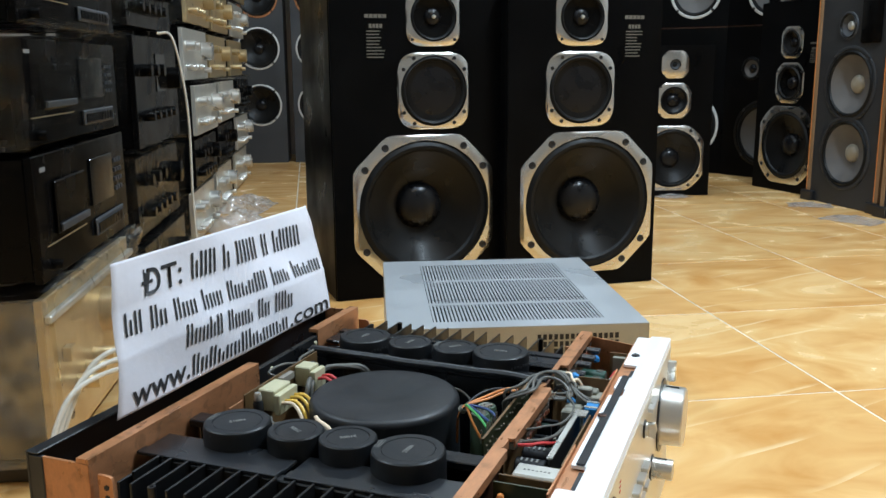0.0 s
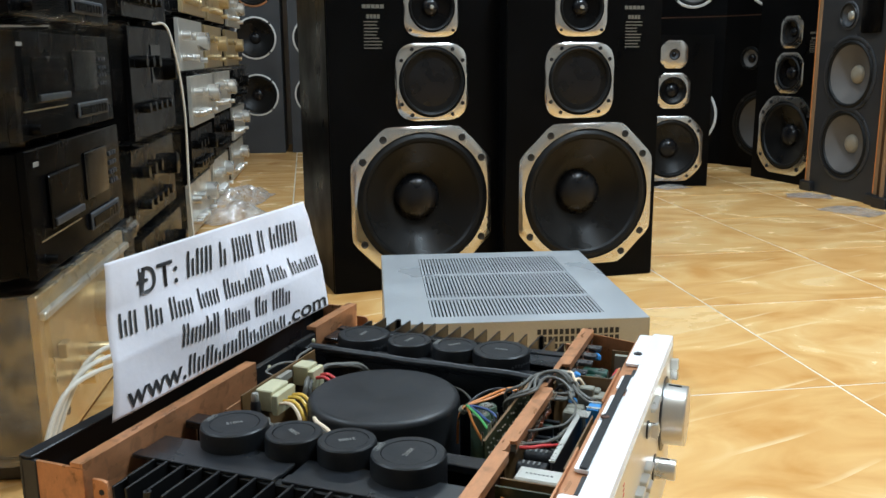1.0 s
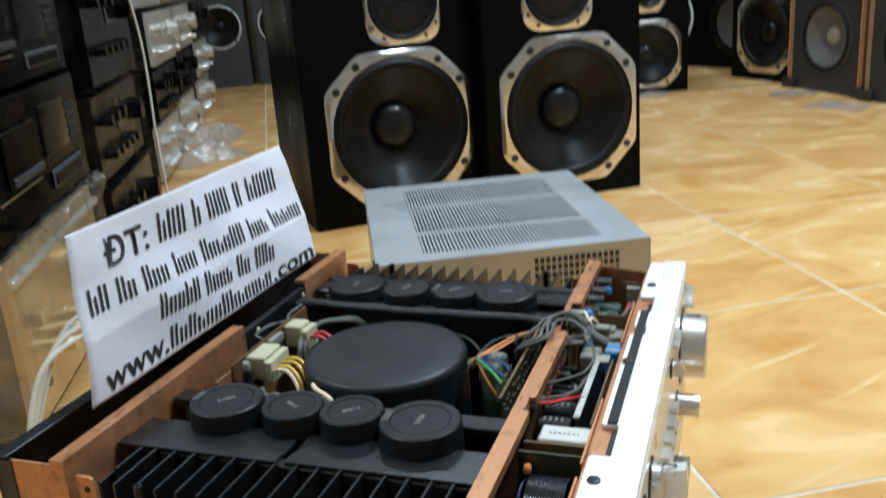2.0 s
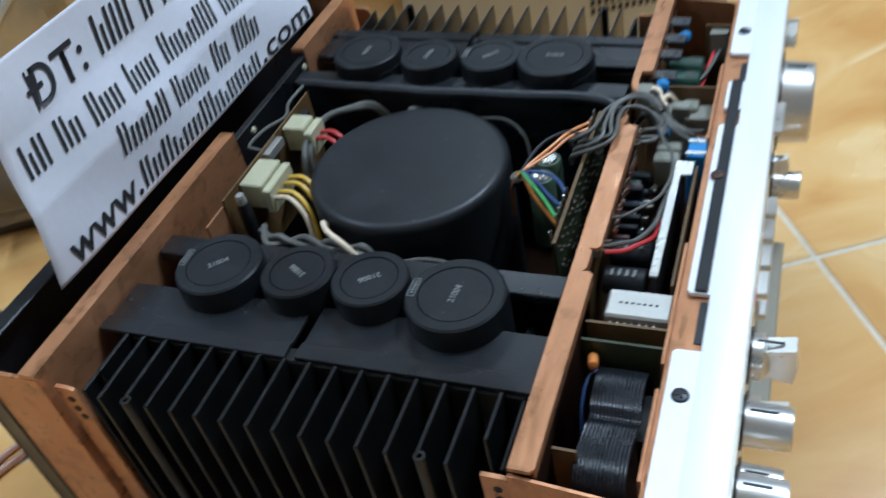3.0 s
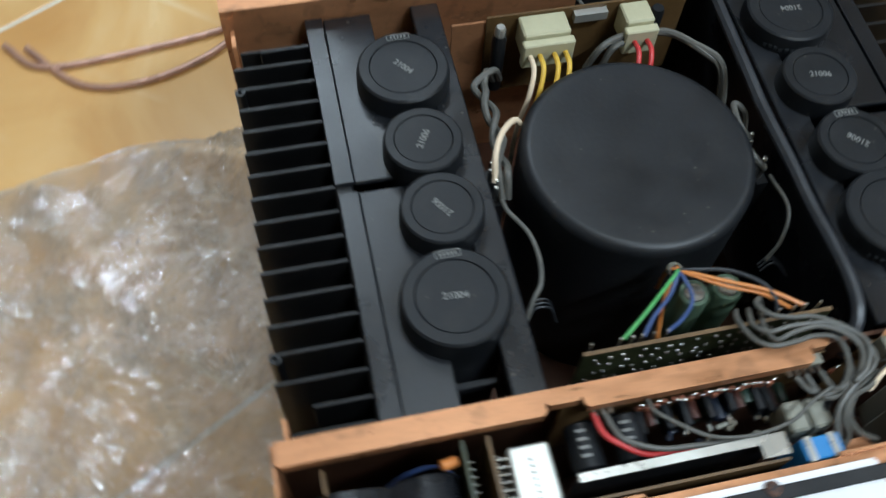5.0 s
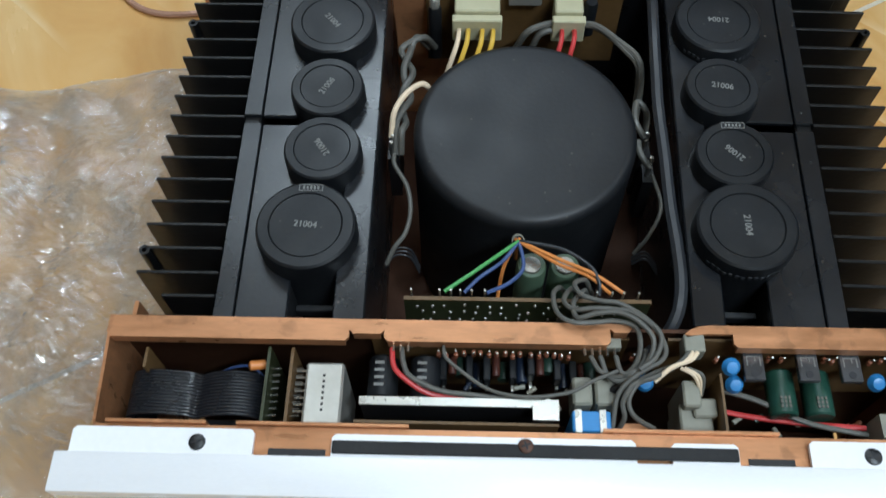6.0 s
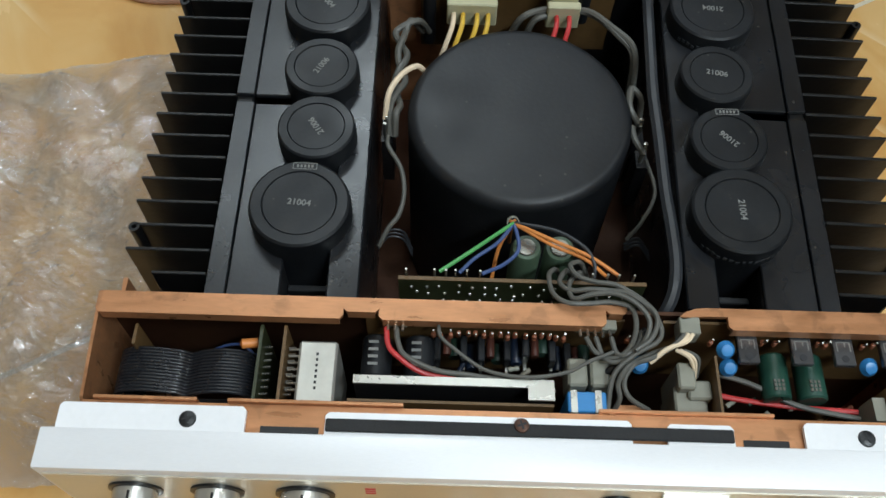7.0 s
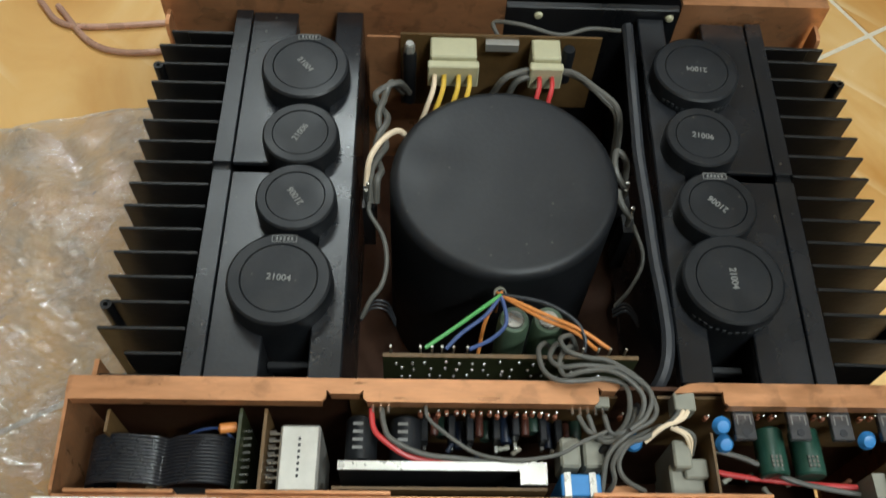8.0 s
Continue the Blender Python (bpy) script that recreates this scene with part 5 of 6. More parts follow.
# ---- stacked units along the west side ----
def unit(a, b, z, w, h, d, face_m, label, style, seed=0, body=UNIT_BLACK, group="stacked units"):
    """A hi-fi unit, front towards the room."""
    u = holder("hifi_unit", ROOM @ pose(a, b, z, 0, 0, 90), label, "hi-fi unit", group)
    part("body", boxm(-w / 2 + 0.005, w / 2 - 0.005, 0.012, d, 0.008, h - 0.002, 0.002), body, u)
    part("front_panel", boxm(-w / 2, w / 2, 0, 0.0118, 0.006, h, 0.0015), face_m, u)
    for x in (-w * 0.4, w * 0.4):
        part("foot", lathe(bmesh.new(), [(0.018, 0), (0.020, 0.008), (0, 0.008)], 16, pose(x, 0.06, 0)), STEEL_BLACK, u)
        part("foot", lathe(bmesh.new(), [(0.018, 0), (0.020, 0.008), (0, 0.008)], 16, pose(x, d - 0.06, 0)), STEEL_BLACK, u)

    def dial(x, zz, r, ln, mtl):
        part("knob", lathe(bmesh.new(), [(r, 0), (r * 0.96, ln), (r * 0.9, ln + 0.001), (0, ln + 0.001)], 24, pose(x, 0, zz, 90, 0, 0)), mtl, u)

    rg = random.Random(seed)
    if style == "player":
        part("disc_tray", boxm(-w * 0.36, -w * 0.06, -0.006, 0, h * 0.36, h * 0.78, 0.002), UNIT_BLACK, u)
        part("tray_lip", boxm(-w * 0.35, -w * 0.07, -0.010, -0.006, h * 0.38, h * 0.44, 0.001), SPK_GREY, u)
        part("display", boxm(w * 0.03, w * 0.30, -0.003, 0, h * 0.42, h * 0.84, 0.001), UNIT_GLASS, u, "smoked display window")
        part("key_strip", boxm(w * 0.04, w * 0.40, -0.005, 0, h * 0.14, h * 0.30, 0.002), SPK_GREY, u)
        for i in range(9):
            part("key", boxm(w * 0.05 + i * w * 0.036, w * 0.08 + i * w * 0.036, -0.007, -0.005, h * 0.17, h * 0.26, 0.0006), UNIT_BLACK, u)
        for r in range(4):
            for i in range(3):
                part("key", boxm(w * 0.33 + i * w * 0.035, w * 0.352 + i * w * 0.035, -0.003, 0, h * 0.46 + r * h * 0.09, h * 0.50 + r * h * 0.09), SPK_GREY, u)
        part("gold_line", boxm(-w * 0.44, -w * 0.05, -0.001, 0, h * 0.295, h * 0.305), UNIT_GOLD, u)
        part("maker_mark", boxm(-w * 0.45, -w * 0.405, -0.0008, 0, h * 0.87, h * 0.905), INK, u)
        dial(-w * 0.40, h * 0.14, 0.007, 0.012, UNIT_BLACK)
    elif style == "gold_big":
        part("accent_bar", boxm(-w * 0.5, w * 0.5, -0.010, 0, h * 0.86, h * 0.91, 0.002), UNIT_SILVER, u, "pale raised bar")
        dial(w * 0.12, h * 0.62, 0.036, 0.030, UNIT_GOLD)
        for i in range(3):
            dial(-w * 0.24 + i * w * 0.095, h * 0.34 + i * h * 0.03, 0.011, 0.030, UNIT_GOLD)
        part("key", boxm(-w * 0.37, -w * 0.32, -0.012, 0, h * 0.55, h * 0.64, 0.001), UNIT_GOLD, u)
        part("jack", lathe(bmesh.new(), [(0.008, 0), (0.007, 0.003), (0.004, 0.003), (0.0035, 0.0005), (0, 0.0005)], 18, pose(-w * 0.34, 0, h * 0.2, 90, 0, 0)), STEEL_BLACK, u)
    elif style == "black_amp":
        for i in range(5):
            dial(-w * 0.34 + i * w * 0.13, h * 0.30, 0.011, 0.02, UNIT_BLACK)
        dial(w * 0.30, h * 0.62, 0.026, 0.026, UNIT_BLACK)
        for i in range(3):
            dial(-w * 0.34 + i * w * 0.15, h * 0.70, 0.013, 0.02, UNIT_BLACK)
        part("display", boxm(-w * 0.05, w * 0.18, -0.002, 0, h * 0.5, h * 0.85), UNIT_GLASS, u)
    else:
        k = KNOB if style == "silver" else UNIT_GOLD
        dial(w * 0.30, h * 0.60, 0.030, 0.034, k)
        for i in range(4):
            dial(-w * 0.38 + i * w * 0.115, h * 0.28, 0.010, 0.026, k)
        for i in range(2):
            dial(-w * 0.36 + i * w * 0.2, h * 0.68, 0.014, 0.026, k)
        for i in range(6):
            part("key", boxm(-w * 0.02 + i * w * 0.035, w * 0.005 + i * w * 0.035, -0.012, 0, h * 0.22, h * 0.30, 0.001), k, u)
        dial(w * 0.36, h * 0.22, 0.009, 0.022, k)
    return u


def wrap(name, a, b, z, w, h, d, seed, label, material=None):
    """A loose film of clear plastic round a unit."""
    bm = bmesh.new()
    n = 56
    prof = [(0.03, -0.012), (h * 0.5, -0.016), (h * 0.93, -0.014), (h + 0.006, 0.0), (h + 0.008, d * 0.3), (h + 0.007, d * 0.7), (h + 0.004, d)]
    line = []
    for (z0, y0), (z1, y1) in zip(prof, prof[1:]):
        line += [(z0 + (z1 - z0) * k / 7, y0 + (y1 - y0) * k / 7) for k in range(7)]
    line.append(prof[-1])
    rows = []
    for j, (zz, yy) in enumerate(line):
        row = []
        for i in range(n + 1):
            x = (i / n - 0.5) * (w + 0.02)
            p = Vector((x * 16 + seed * 3.1, j * 0.42 + x * 6, seed * 1.7))
            o = abs(noise.noise(p)) * 0.012 + noise.voronoi(Vector((x * 34 + seed, j * 0.55 + x * 9, seed)))[0][0] * 0.009
            near_top = math.exp(-((zz - h) / 0.02) ** 2) * math.exp(-(yy / 0.03) ** 2)
            o *= 0.22 + 1.4 * near_top
            row.append(bm.verts.new((x + noise.noise(p * 1.7) * 0.004, yy - o, zz + o * (1 if zz >= h - 0.012 else 0))))
        rows.append(row)
    for p, q in zip(rows, rows[1:]):
        for i in range(n):
            bm.faces.new((p[i], p[i + 1], q[i + 1], q[i]))
    side = []
    for j in range(25):
        row = []
        for i in range(37):
            y, zz = d * i / 36, 0.004 + (h + 0.002) * j / 24
            q = Vector((y * 26 + zz * 12, zz * 34 - y * 14, seed * 2.3))
            o = 0.010 * noise.voronoi(q)[0][0] + 0.012 * abs(noise.noise(q * 0.4))
            row.append(bm.verts.new((-w / 2 - 0.009 - o, y - 0.012 * (1 - i / 36), zz)))
        side.append(row)
    for p, q in zip(side, side[1:]):
        for i in range(36):
            bm.faces.new((p[i], p[i + 1], q[i + 1], q[i]))
    ob = solid(name, bm, material or FILM_SOFT, label, "plastic wrap")
    ob.matrix_world = ROOM @ pose(a, b, z, 0, 0, 90)
    return ob


S1A = -0.425
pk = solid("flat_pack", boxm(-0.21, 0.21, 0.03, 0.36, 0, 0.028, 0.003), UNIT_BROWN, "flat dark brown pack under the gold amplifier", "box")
pk.matrix_world = ROOM @ pose(S1A, 0.62, 0, 0, 0, 90)
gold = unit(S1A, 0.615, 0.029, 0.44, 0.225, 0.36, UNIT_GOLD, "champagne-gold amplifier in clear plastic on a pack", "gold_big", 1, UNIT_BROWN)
wrap("plastic_wrap", S1A, 0.615, 0.029, 0.44, 0.225, 0.36, 2, "clear crinkled plastic round the gold amplifier", FILM_MID)
unit(S1A + 0.01, 0.60, 0.272, 0.44, 0.166, 0.34, UNIT_BLACK, "black disc player on the gold amplifier", "player", 2)
unit(S1A + 0.01, 0.585, 0.443, 0.44, 0.137, 0.34, UNIT_BLACK, "black disc player wrapped in plastic", "player", 3)
wrap("plastic_wrap", S1A + 0.01, 0.585, 0.443, 0.44, 0.137, 0.34, 5, "clear crinkled plastic round a disc player")
unit(S1A + 0.01, 0.60, 0.592, 0.44, 0.13, 0.34, UNIT_BLACK, "black disc player on top of the stack", "player", 4)

S2A = -0.455
z = 0.0
for i, (h, st, lb) in enumerate(((0.18, "black_amp", "black amplifier wrapped in plastic on floor"), (0.17, "black_amp", "black amplifier wrapped in plastic"), (0.235, "black_amp", "tall black amplifier with round knobs"), (0.16, "black_amp", "dark amplifier wrapped in plastic"))):
    unit(S2A - 0.01 * (i % 2), 1.32 + 0.01 * i, z, 0.44, h, 0.36, UNIT_BLACK, lb, st, 10 + i)
    if i != 2:
        wrap("plastic_wrap", S2A - 0.01 * (i % 2), 1.32 + 0.01 * i, z, 0.44, h, 0.36, 11 + i, "clear crinkled plastic round a black amplifier")
    z += h + 0.012

for (sa, sb, seq, seed) in ((-0.50, 2.22, ("silver", "black_amp", "silver", "silver", "gold", "gold"), 30), (-0.52, 2.85, ("silver", "black_amp", "silver", "gold", "gold", "silver"), 50), (-0.53, 3.50, ("silver", "silver", "black_amp", "gold", "silver", "gold"), 70)):
    z = 0.0
    for i, st in enumerate(seq):
        h = (0.165, 0.15, 0.155, 0.16, 0.15, 0.16)[i]
        mt = {"silver": UNIT_SILVER, "gold": UNIT_GOLD, "black_amp": UNIT_BLACK}[st]
        nm = {"silver": "silver amplifier with round knobs", "gold": "champagne-gold amplifier with round knobs", "black_amp": "black amplifier with round knobs"}[st]
        unit(sa + 0.012 * ((i * 7) % 3 - 1), sb + 0.01 * ((i * 5) % 3), z, 0.44, h, 0.36, mt, nm + " in plastic", st, seed + i)
        if i % 2 == 0:
            wrap("plastic_wrap", sa + 0.012 * ((i * 7) % 3 - 1), sb, z, 0.44, h, 0.36, seed + i, "clear crinkled plastic round an amplifier")
        z += h + 0.01
ob = solid("white_cord", tube(bmesh.new(), [(-0.425, 1.215, 0.615), (-0.395, 1.225, 0.60), (-0.380, 1.26, 0.45), (-0.382, 1.265, 0.25), (-0.378, 1.26, 0.10), (-0.386, 1.25, 0.005)], 0.0028), WHITE_CORD, "white cord hanging in front of black amplifiers", "cord")
ob.matrix_world = ROOM

# ---- the lid lying on the floor behind ----
lid = holder("metal_cover", ROOM @ pose(0.2225, 0.7512, 0, 0, 0, -1.45), "grey steel amplifier lid with vent slots lying on floor", "lid")
LW, LD, LZ = 0.1988, 0.2343, 0.160
FIELDS = [(-0.200, -0.105), (-0.090, 0.055), (0.068, 0.190)]
X0, X1 = -0.128, 0.138
ys = [-LD] + [v for f in FIELDS for v in f] + [LD]
part("top_panel", boxm(-LW, X0, -LD, LD, LZ - 0.0015, LZ), LID, lid, "grey lid top")
part("top_panel", boxm(X1, LW, -LD, LD, LZ - 0.0015, LZ), LID, lid, "grey lid top")
for y0, y1 in zip(ys[0::2], ys[1::2]):
    part("top_rib", boxm(X0, X1, y0, y1, LZ - 0.0015, LZ), LID, lid)
part("side", boxm(-LW, -LW + 0.0015, -LD, LD, 0.012, LZ - 0.0016), LID, lid)
part("side", boxm(LW - 0.0015, LW, -LD, LD, 0.012, LZ - 0.0016), LID_SIDE, lid)
part("back_wall", boxm(-LW, LW, LD - 0.0015, LD, 0.012, LZ - 0.0016), LID_SIDE, lid)
# Black block added under the empty lid to stand in for shade behind slots.
part("shade_block", boxm(-LW + 0.01, LW - 0.01, -LD + 0.01, LD - 0.01, 0.03, LZ - 0.02), UNIT_BLACK, lid, "black block in the empty lid, for shade behind slots")
part("near_wall", boxm(-LW, LW, -LD, -LD + 0.0015, 0.012, LZ - 0.0016), LID_SIDE, lid, "aged steel side with punched vents")
NB = 46
pitch = (X1 - X0) / NB
for y0, y1 in FIELDS:
    me = mesh_of("slat", boxm(-pitch * 0.30, pitch * 0.30, y0, y1, LZ - 0.0014, LZ - 0.0002), LID)
    for i in range(NB):
        s = new("slat", me)
        s.parent = lid
        s.matrix_local = pose(X0 + (i + 0.5) * pitch, 0, 0)
HOLE = mesh_of("vent_hole", boxm(-0.0028, 0.0028, -0.0006, 0.0002, -0.0042, 0.0042), INK_BLACK)
for i in range(15):
    for r in range(8):
        s = new("vent_hole", HOLE)
        s.parent = lid
        s.matrix_local = pose(0.03 + i * 0.0085, -LD, 0.142 - r * 0.0115)
for x in (-LW + 0.004, LW - 0.004):
    for y in (-0.16, 0.18):
        part("foot", boxm(x - 0.008, x + 0.008, y - 0.01, y + 0.01, 0, 0.012), STEEL_BLACK, lid)
part("side_screw", lathe(bmesh.new(), [(0.005, 0), (0.004, 0.003), (0, 0.003)], 14, pose(-LW, -0.16, 0.14, 0, -90, 0)), STEEL_BLACK, lid)

# ---- paper sign leaning on the rear of the amplifier ----
BL, BR, TL, TR = Vector((-0.1684, -0.158, 0.2715)), Vector((-0.137, 0.137, 0.2885)), Vector((-0.1865, -0.1245, 0.390)), Vector((-0.1687, 0.1711, 0.3964))


def sheet_at(s, t):
    """A place on the sheet: s along, t up."""
    p = (BL.lerp(BR, s)).lerp(TL.lerp(TR, s), t)
    nrm = Vector((0.9, -0.12, 0.3))
    return p + nrm * (0.004 - 0.016 * abs(t - 0.36) + 0.010 * abs(t - 0.68) + 0.005 * abs(s - 0.47) + 0.004 * math.sin(s * 5.0) * (0.4 + t) + 0.0012 * math.sin(t * 9 + s * 14) - 0.003 * max(0, t - 0.85) * 4 * s)


sign = holder("paper_sign", pose(0, 0, 0), "white paper sign with black print leaning on amplifier rear", "sign")
bm = bmesh.new()
NS, NT = 42, 50
grid = [[bm.verts.new(sheet_at(i / NS, j / NT)) for i in range(NS + 1)] for j in range(NT + 1)]
for j in range(NT):
    for i in range(NS):
        f = bm.faces.new((grid[j][i], grid[j][i + 1], grid[j + 1][i + 1], grid[j + 1][i]))
        f.smooth = True
sheet = part("sheet", bm, PAPER, sign, "creased white paper")
thick = sheet.modifiers.new("thickness", "SOLIDIFY")
thick.thickness, thick.offset = 0.0004, 0


def on_sheet(me, s0, s1, t0, t1, name):
    """Wrap a flat mesh onto the sheet, filling s0..s1, t0..t1."""
    xs = [v.co.x for v in me.vertices]
    yy = [v.co.y for v in me.vertices]
    ax, bx, ay, by = min(xs), max(xs), min(yy), max(yy)
    for v in me.vertices:
        v.co = sheet_at(s0 + (v.co.x - ax) / (bx - ax) * (s1 - s0), t0 + (v.co.y - ay) / (by - ay) * (t1 - t0)) + Vector((0.0010, -0.0001, 0.0003))
    me.materials.clear()
    me.materials.append(INK_BLACK)
    ob = new(name, me)
    ob.parent = sheet
    return ob


def bars(s0, s1, t0, t1, words, seed, tall=0.35, drop=0.0):
    """A line of print as plain upright bars, word by word; it sinks by drop along its length."""
    rg = random.Random(seed)
    total = sum(words) + (len(words) - 1) * 0.7
    step = (s1 - s0) / total
    k = 0.0
    b = bmesh.new()
    for n in words:
        for i in range(n):
            fall = drop * k / total
            h = t1 if rg.random() < tall or i == 0 else t0 + (t1 - t0) * 0.70
            for q0, q1, lo, hi in ((0.08, 0.33, t0, h), (0.58, 0.81, t0, t0 + (h - t0) * (0.97 if rg.random() < 0.75 else 0.66))):
                m = 5
                for c in range(m):
                    u0, u1 = lo - fall + (hi - lo) * c / m, lo - fall + (hi - lo) * (c + 1) / m
                    vs = [sheet_at(s0 + (k + q) * step, v) + Vector((0.0010, -0.0001, 0.0003)) for q, v in ((q0, u0), (q1, u0), (q1, u1), (q0, u1))]
                    b.faces.new([b.verts.new(v) for v in vs])
            k += 1
        k += 0.7
    return tagged(part("print_line", b, INK_BLACK, sheet, "line of black print"), kind="stuff")


on_sheet(letters("\u0110T:", 0.03), 0.104, 0.270, 0.710, 0.895, "printed_word")
bars(0.309, 0.913, 0.712, 0.903, (3, 1, 3, 1, 4), 1, 1.0, 0.045)
bars(0.033, 0.985, 0.493, 0.650, (2, 2, 3, 3, 6, 3, 5), 2, 0.35, 0.110)
bars(0.253, 0.792, 0.254, 0.410, (5, 4, 2, 3), 3, 0.35, 0.075)
on_sheet(letters("www.", 0.03), 0.045, 0.275, 0.030, 0.130, "printed_word")
bars(0.283, 0.762, 0.035, 0.180, (13,), 4, 0.3, 0.020)
on_sheet(letters(".com", 0.03), 0.770, 0.985, 0.012, 0.100, "printed_word")

# ---- cables and plastic on the floor ----
solid("mains_cord", tube(bmesh.new(), [(-0.186, -0.2080, 0.104), (-0.176, -0.2170, 0.106), (-0.15, -0.2185, 0.1075), (-0.06, -0.2170, 0.1080), (0.02, -0.2165, 0.1080), (0.12, -0.2165, 0.1080), (0.17, -0.2160, 0.1080), (0.185, -0.208, 0.106)], 0.0048, 12), BEIGE, "beige mains cord tied along the amplifier base", "cord")
solid("cable_tie", lathe(bmesh.new(), [(0.0054, -0.003), (0.0068, -0.003), (0.0068, 0.003), (0.0054, 0.003), (0.0054, -0.003)], 18, pose(-0.150, -0.2185, 0.1075, 0, 90, 4)), STEEL_BLACK, "black cable tie round the beige cord", "cable tie")
CORDS = [[(-0.30, 0.16), (-0.40, 0.175), (-0.449, 0.164), (-0.511, 0.133), (-0.572, 0.096), (-0.70, 0.03)], [(-0.30, 0.14), (-0.40, 0.160), (-0.450, 0.149), (-0.513, 0.107), (-0.562, 0.074), (-0.68, 0.0)],
         [(-0.36, 0.10), (-0.42, 0.060), (-0.445, 0.014), (-0.454, -0.038), (-0.474, -0.104), (-0.512, -0.196), (-0.560, -0.215)], [(-0.35, 0.09), (-0.41, 0.050), (-0.444, 0.006), (-0.434, -0.070), (-0.443, -0.135), (-0.475, -0.181), (-0.545, -0.200)]]
for pts in CORDS:
    ob = solid("speaker_cord", tube(bmesh.new(), [(x, y, 0.004) for x, y in pts], 0.0032), PINK_CORD, "pinkish clear speaker cord on tile floor", "cord", group="speaker cords")
    ob.matrix_world = ROOM
ob = solid("black_cable", tube(bmesh.new(), [(-0.62, 0.20, 0.006), (-0.56, 0.262, 0.006), (-0.52, 0.280, 0.006), (-0.48, 0.262, 0.006), (-0.44, 0.22, 0.006), (-0.40, 0.17, 0.006)], 0.006), W_DARK, "black cable curled on tile floor", "cord")
ob.matrix_world = ROOM
for k in range(3):
    ob = solid("clear_cable", tube(bmesh.new(), [(-0.42 + 0.006 * k, 0.36 - 0.02 * k, 0.004), (-0.415, 0.37 - 0.02 * k, 0.06), (-0.38 - 0.006 * k, 0.42 - 0.02 * k, 0.155 - k * 0.01), (-0.33, 0.46, 0.165 - k * 0.012), (-0.30, 0.47, 0.10), (-0.30, 0.46, 0.004)], 0.0035), WHITE_CORD, "pale looped cable by the gold amplifier", "cord", group="pale cables")
    ob.matrix_world = ROOM

bm = bmesh.new()
NX, NY = 132, 96
rng = random.Random(21)
gx = [[None] * (NX + 1) for _ in range(NY + 1)]
for j in range(NY + 1):
    for i in range(NX + 1):
        s = min(1, max(0, (i + rng.uniform(-0.48, 0.48)) / NX))
        t = min(1, max(0, (j + rng.uniform(-0.48, 0.48)) / NY))
        x = -0.260 + 0.045 * t + (0.43 - 0.06 * t) * s + 0.030 * noise.noise(Vector((t * 5, 1.3, s * 2)))
        y = -0.200 - 0.47 * t + 0.03 * noise.noise(Vector((s * 5, 7.1, t * 2)))
        y = min(y, -0.199)
        big = abs(noise.noise(Vector((x * 9 + y * 4, y * 14 - x * 5, 1.0))))
        fold = (1 - abs(noise.noise(Vector((x * 22 - y * 9, y * 10 + x * 6, 6.0))))) ** 3
        calm = 0.35 + 0.65 * max(0, noise.noise(Vector((x * 7, y * 7, 11.0))) + 0.45)
        z = 0.005 + 0.030 * big + 0.010 * fold + calm * rng.uniform(0, 0.0062)
        z += 0.088 * math.exp(-t * 4.2) * (0.85 + 0.15 * math.sin(s * 11))
        z = min(z, 0.094 + max(0.0, -0.228 - y) * 0.45)
        edge = min(s * 14, (1 - s) * 8, (1 - t) * 10)
        z = 0.003 + (z - 0.003) * min(1, max(0.12, edge))
        gx[j][i] = bm.verts.new((x, y, z))
for j in range(NY):
    for i in range(NX):
        a, b, c, d = gx[j][i], gx[j][i + 1], gx[j + 1][i + 1], gx[j + 1][i]
        for tri in (((a, b, c), (a, c, d)) if rng.random() < 0.5 else ((a, b, d), (b, c, d))):
            bm.faces.new(tri)
solid("plastic_sheet", bm, FILM, "crumpled clear plastic sheet on tile floor beside amplifier", "plastic sheet")

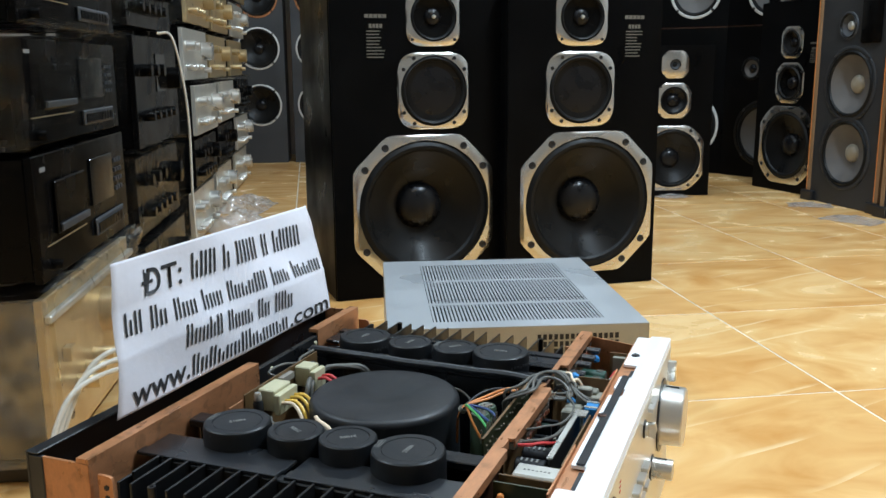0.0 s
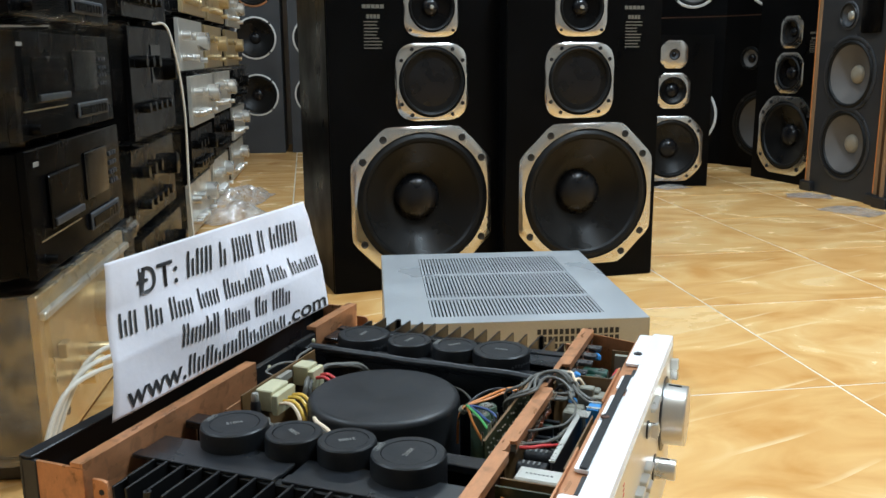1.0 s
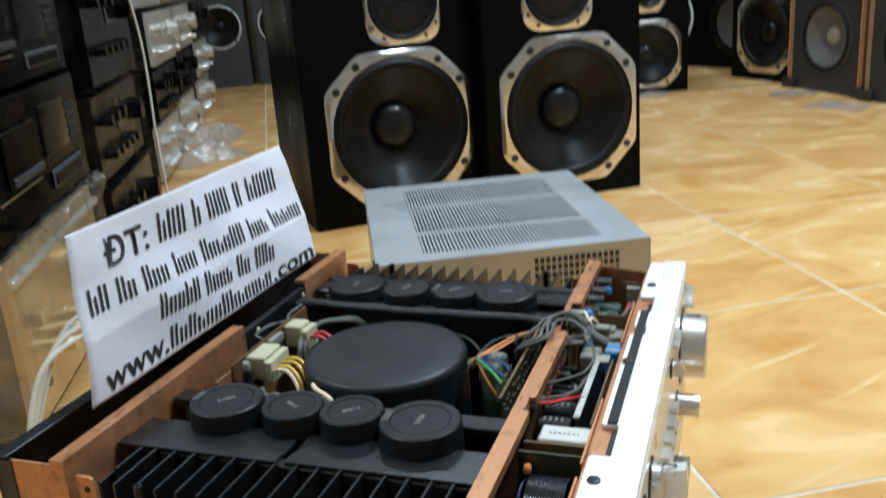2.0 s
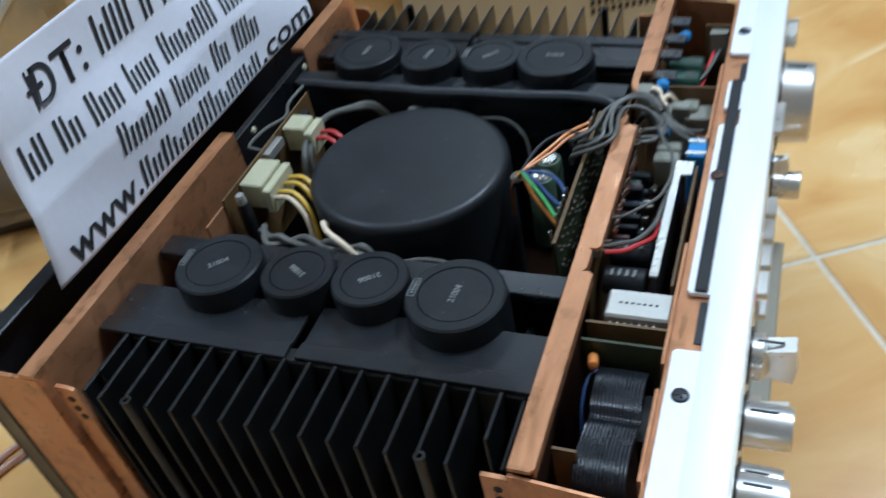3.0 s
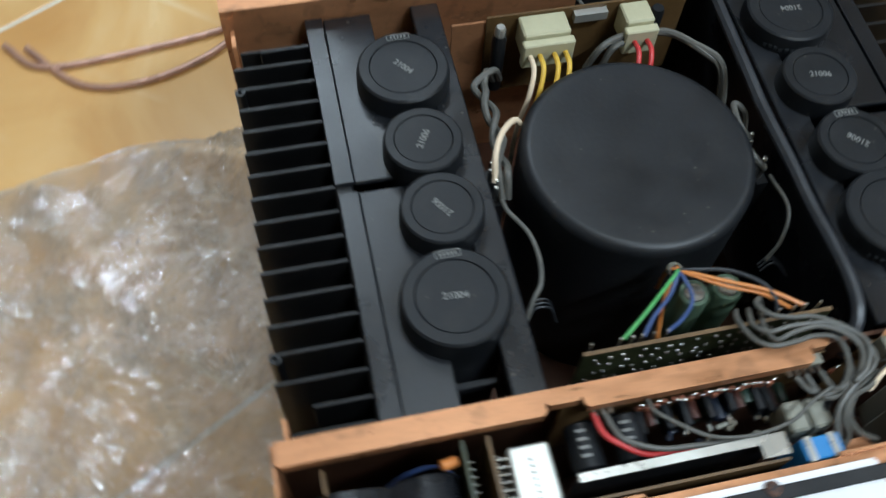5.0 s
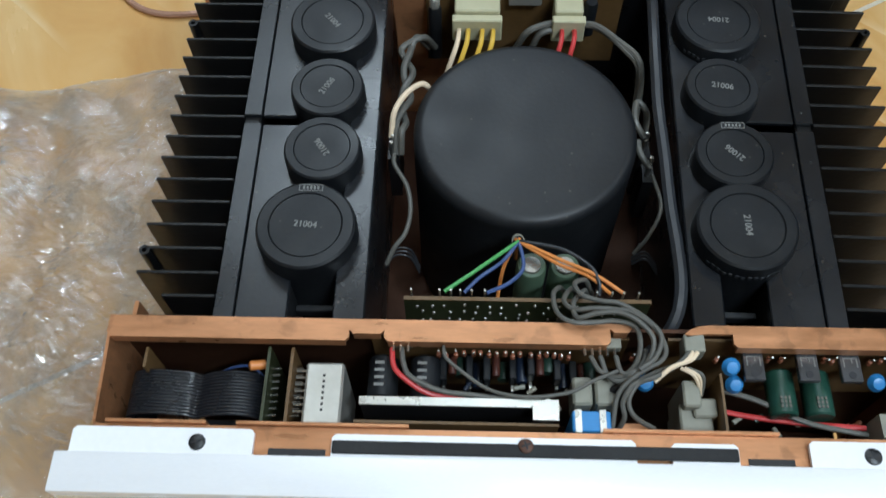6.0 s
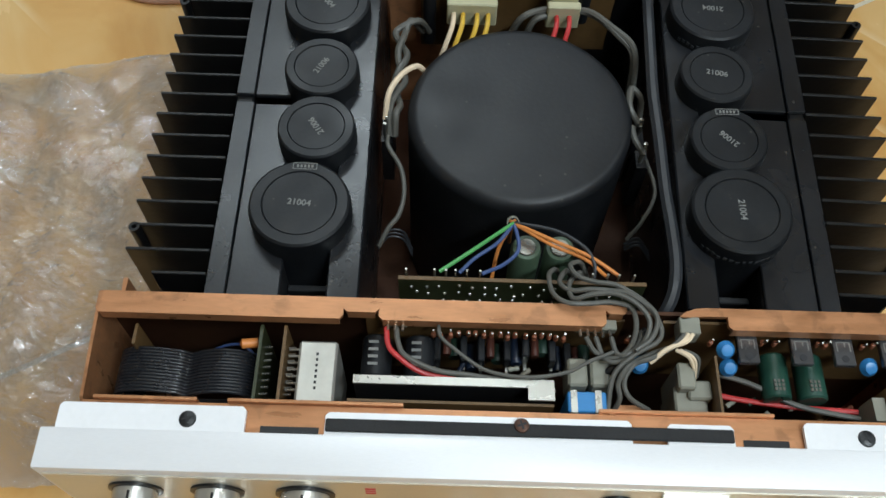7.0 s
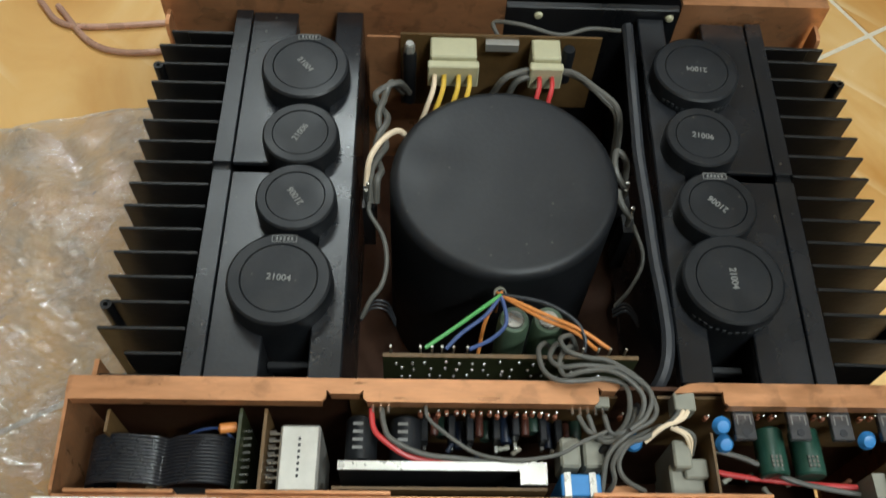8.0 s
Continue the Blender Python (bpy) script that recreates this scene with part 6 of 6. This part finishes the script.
def tuft(a, b, size, seed, label, high=0.07):
    """A crushed handful of clear film."""
    bm = bmesh.new()
    n = 40
    rows = []
    for j in range(n + 1):
        row = []
        for i in range(n + 1):
            x, y = (i / n - 0.5) * size, (j / n - 0.5) * size * 0.7
            q = Vector((x * 38 + seed, y * 38, seed * 1.3))
            fall = max(0.0, 1 - (2 * x / size) ** 2) * max(0.0, 1 - (2.8 * y / size) ** 2)
            row.append(bm.verts.new((x + noise.noise(q) * 0.012, y + noise.noise(q * 1.4 + Vector((5, 0, 0))) * 0.012, 0.003 + fall * high * (0.25 + 0.5 * noise.voronoi(q * 0.9)[0][0] + 0.5 * abs(noise.noise(q * 0.5))))))
        rows.append(row)
    for p, q in zip(rows, rows[1:]):
        for i in range(n):
            bm.faces.new((p[i], p[i + 1], q[i + 1], q[i]))
    ob = solid("plastic_scrap", bm, FILM, label, "plastic scrap", group="plastic scraps")
    ob.matrix_world = ROOM @ pose(a, b, 0, 0, 0, seed * 40)


tuft(-0.43, 2.35, 0.26, 1, "crushed clear plastic scrap on floor by silver amplifiers")
tuft(-0.45, 2.75, 0.30, 2, "crushed clear plastic scrap on floor by silver amplifiers")
tuft(1.72, 2.16, 0.20, 3, "crushed clear plastic scrap beside a speaker foot", 0.02)
tuft(1.74, 2.50, 0.16, 4, "flat clear plastic scrap under a speaker edge", 0.016)
tuft(1.30, 2.80, 0.14, 5, "flat clear plastic scrap under a speaker edge", 0.016)

# ---- floor tiles ----
TU, TV, GAP = 0.466, 0.493, 0.0050
LAID = pose(0.757, 1.092, 0, 0, 0, 2.5)
tb = bmesh.new()
box(tb, GAP / 2, TU - GAP / 2, GAP / 2, TV - GAP / 2, -0.012, 0.0, 0.0008)
TILE_MESH = mesh_of("tile", tb, TILE)
for i in range(-8, 7):
    for j in range(-9, 10):
        m = LAID @ pose(i * TU, j * TV, 0)
        p = m @ Vector((TU / 2, TV / 2, 0))
        if not (A0 < p.x < A1 and B0 < p.y < B1):
            continue
        t = new("tile", TILE_MESH)
        t.parent = floor
        t.matrix_local = m
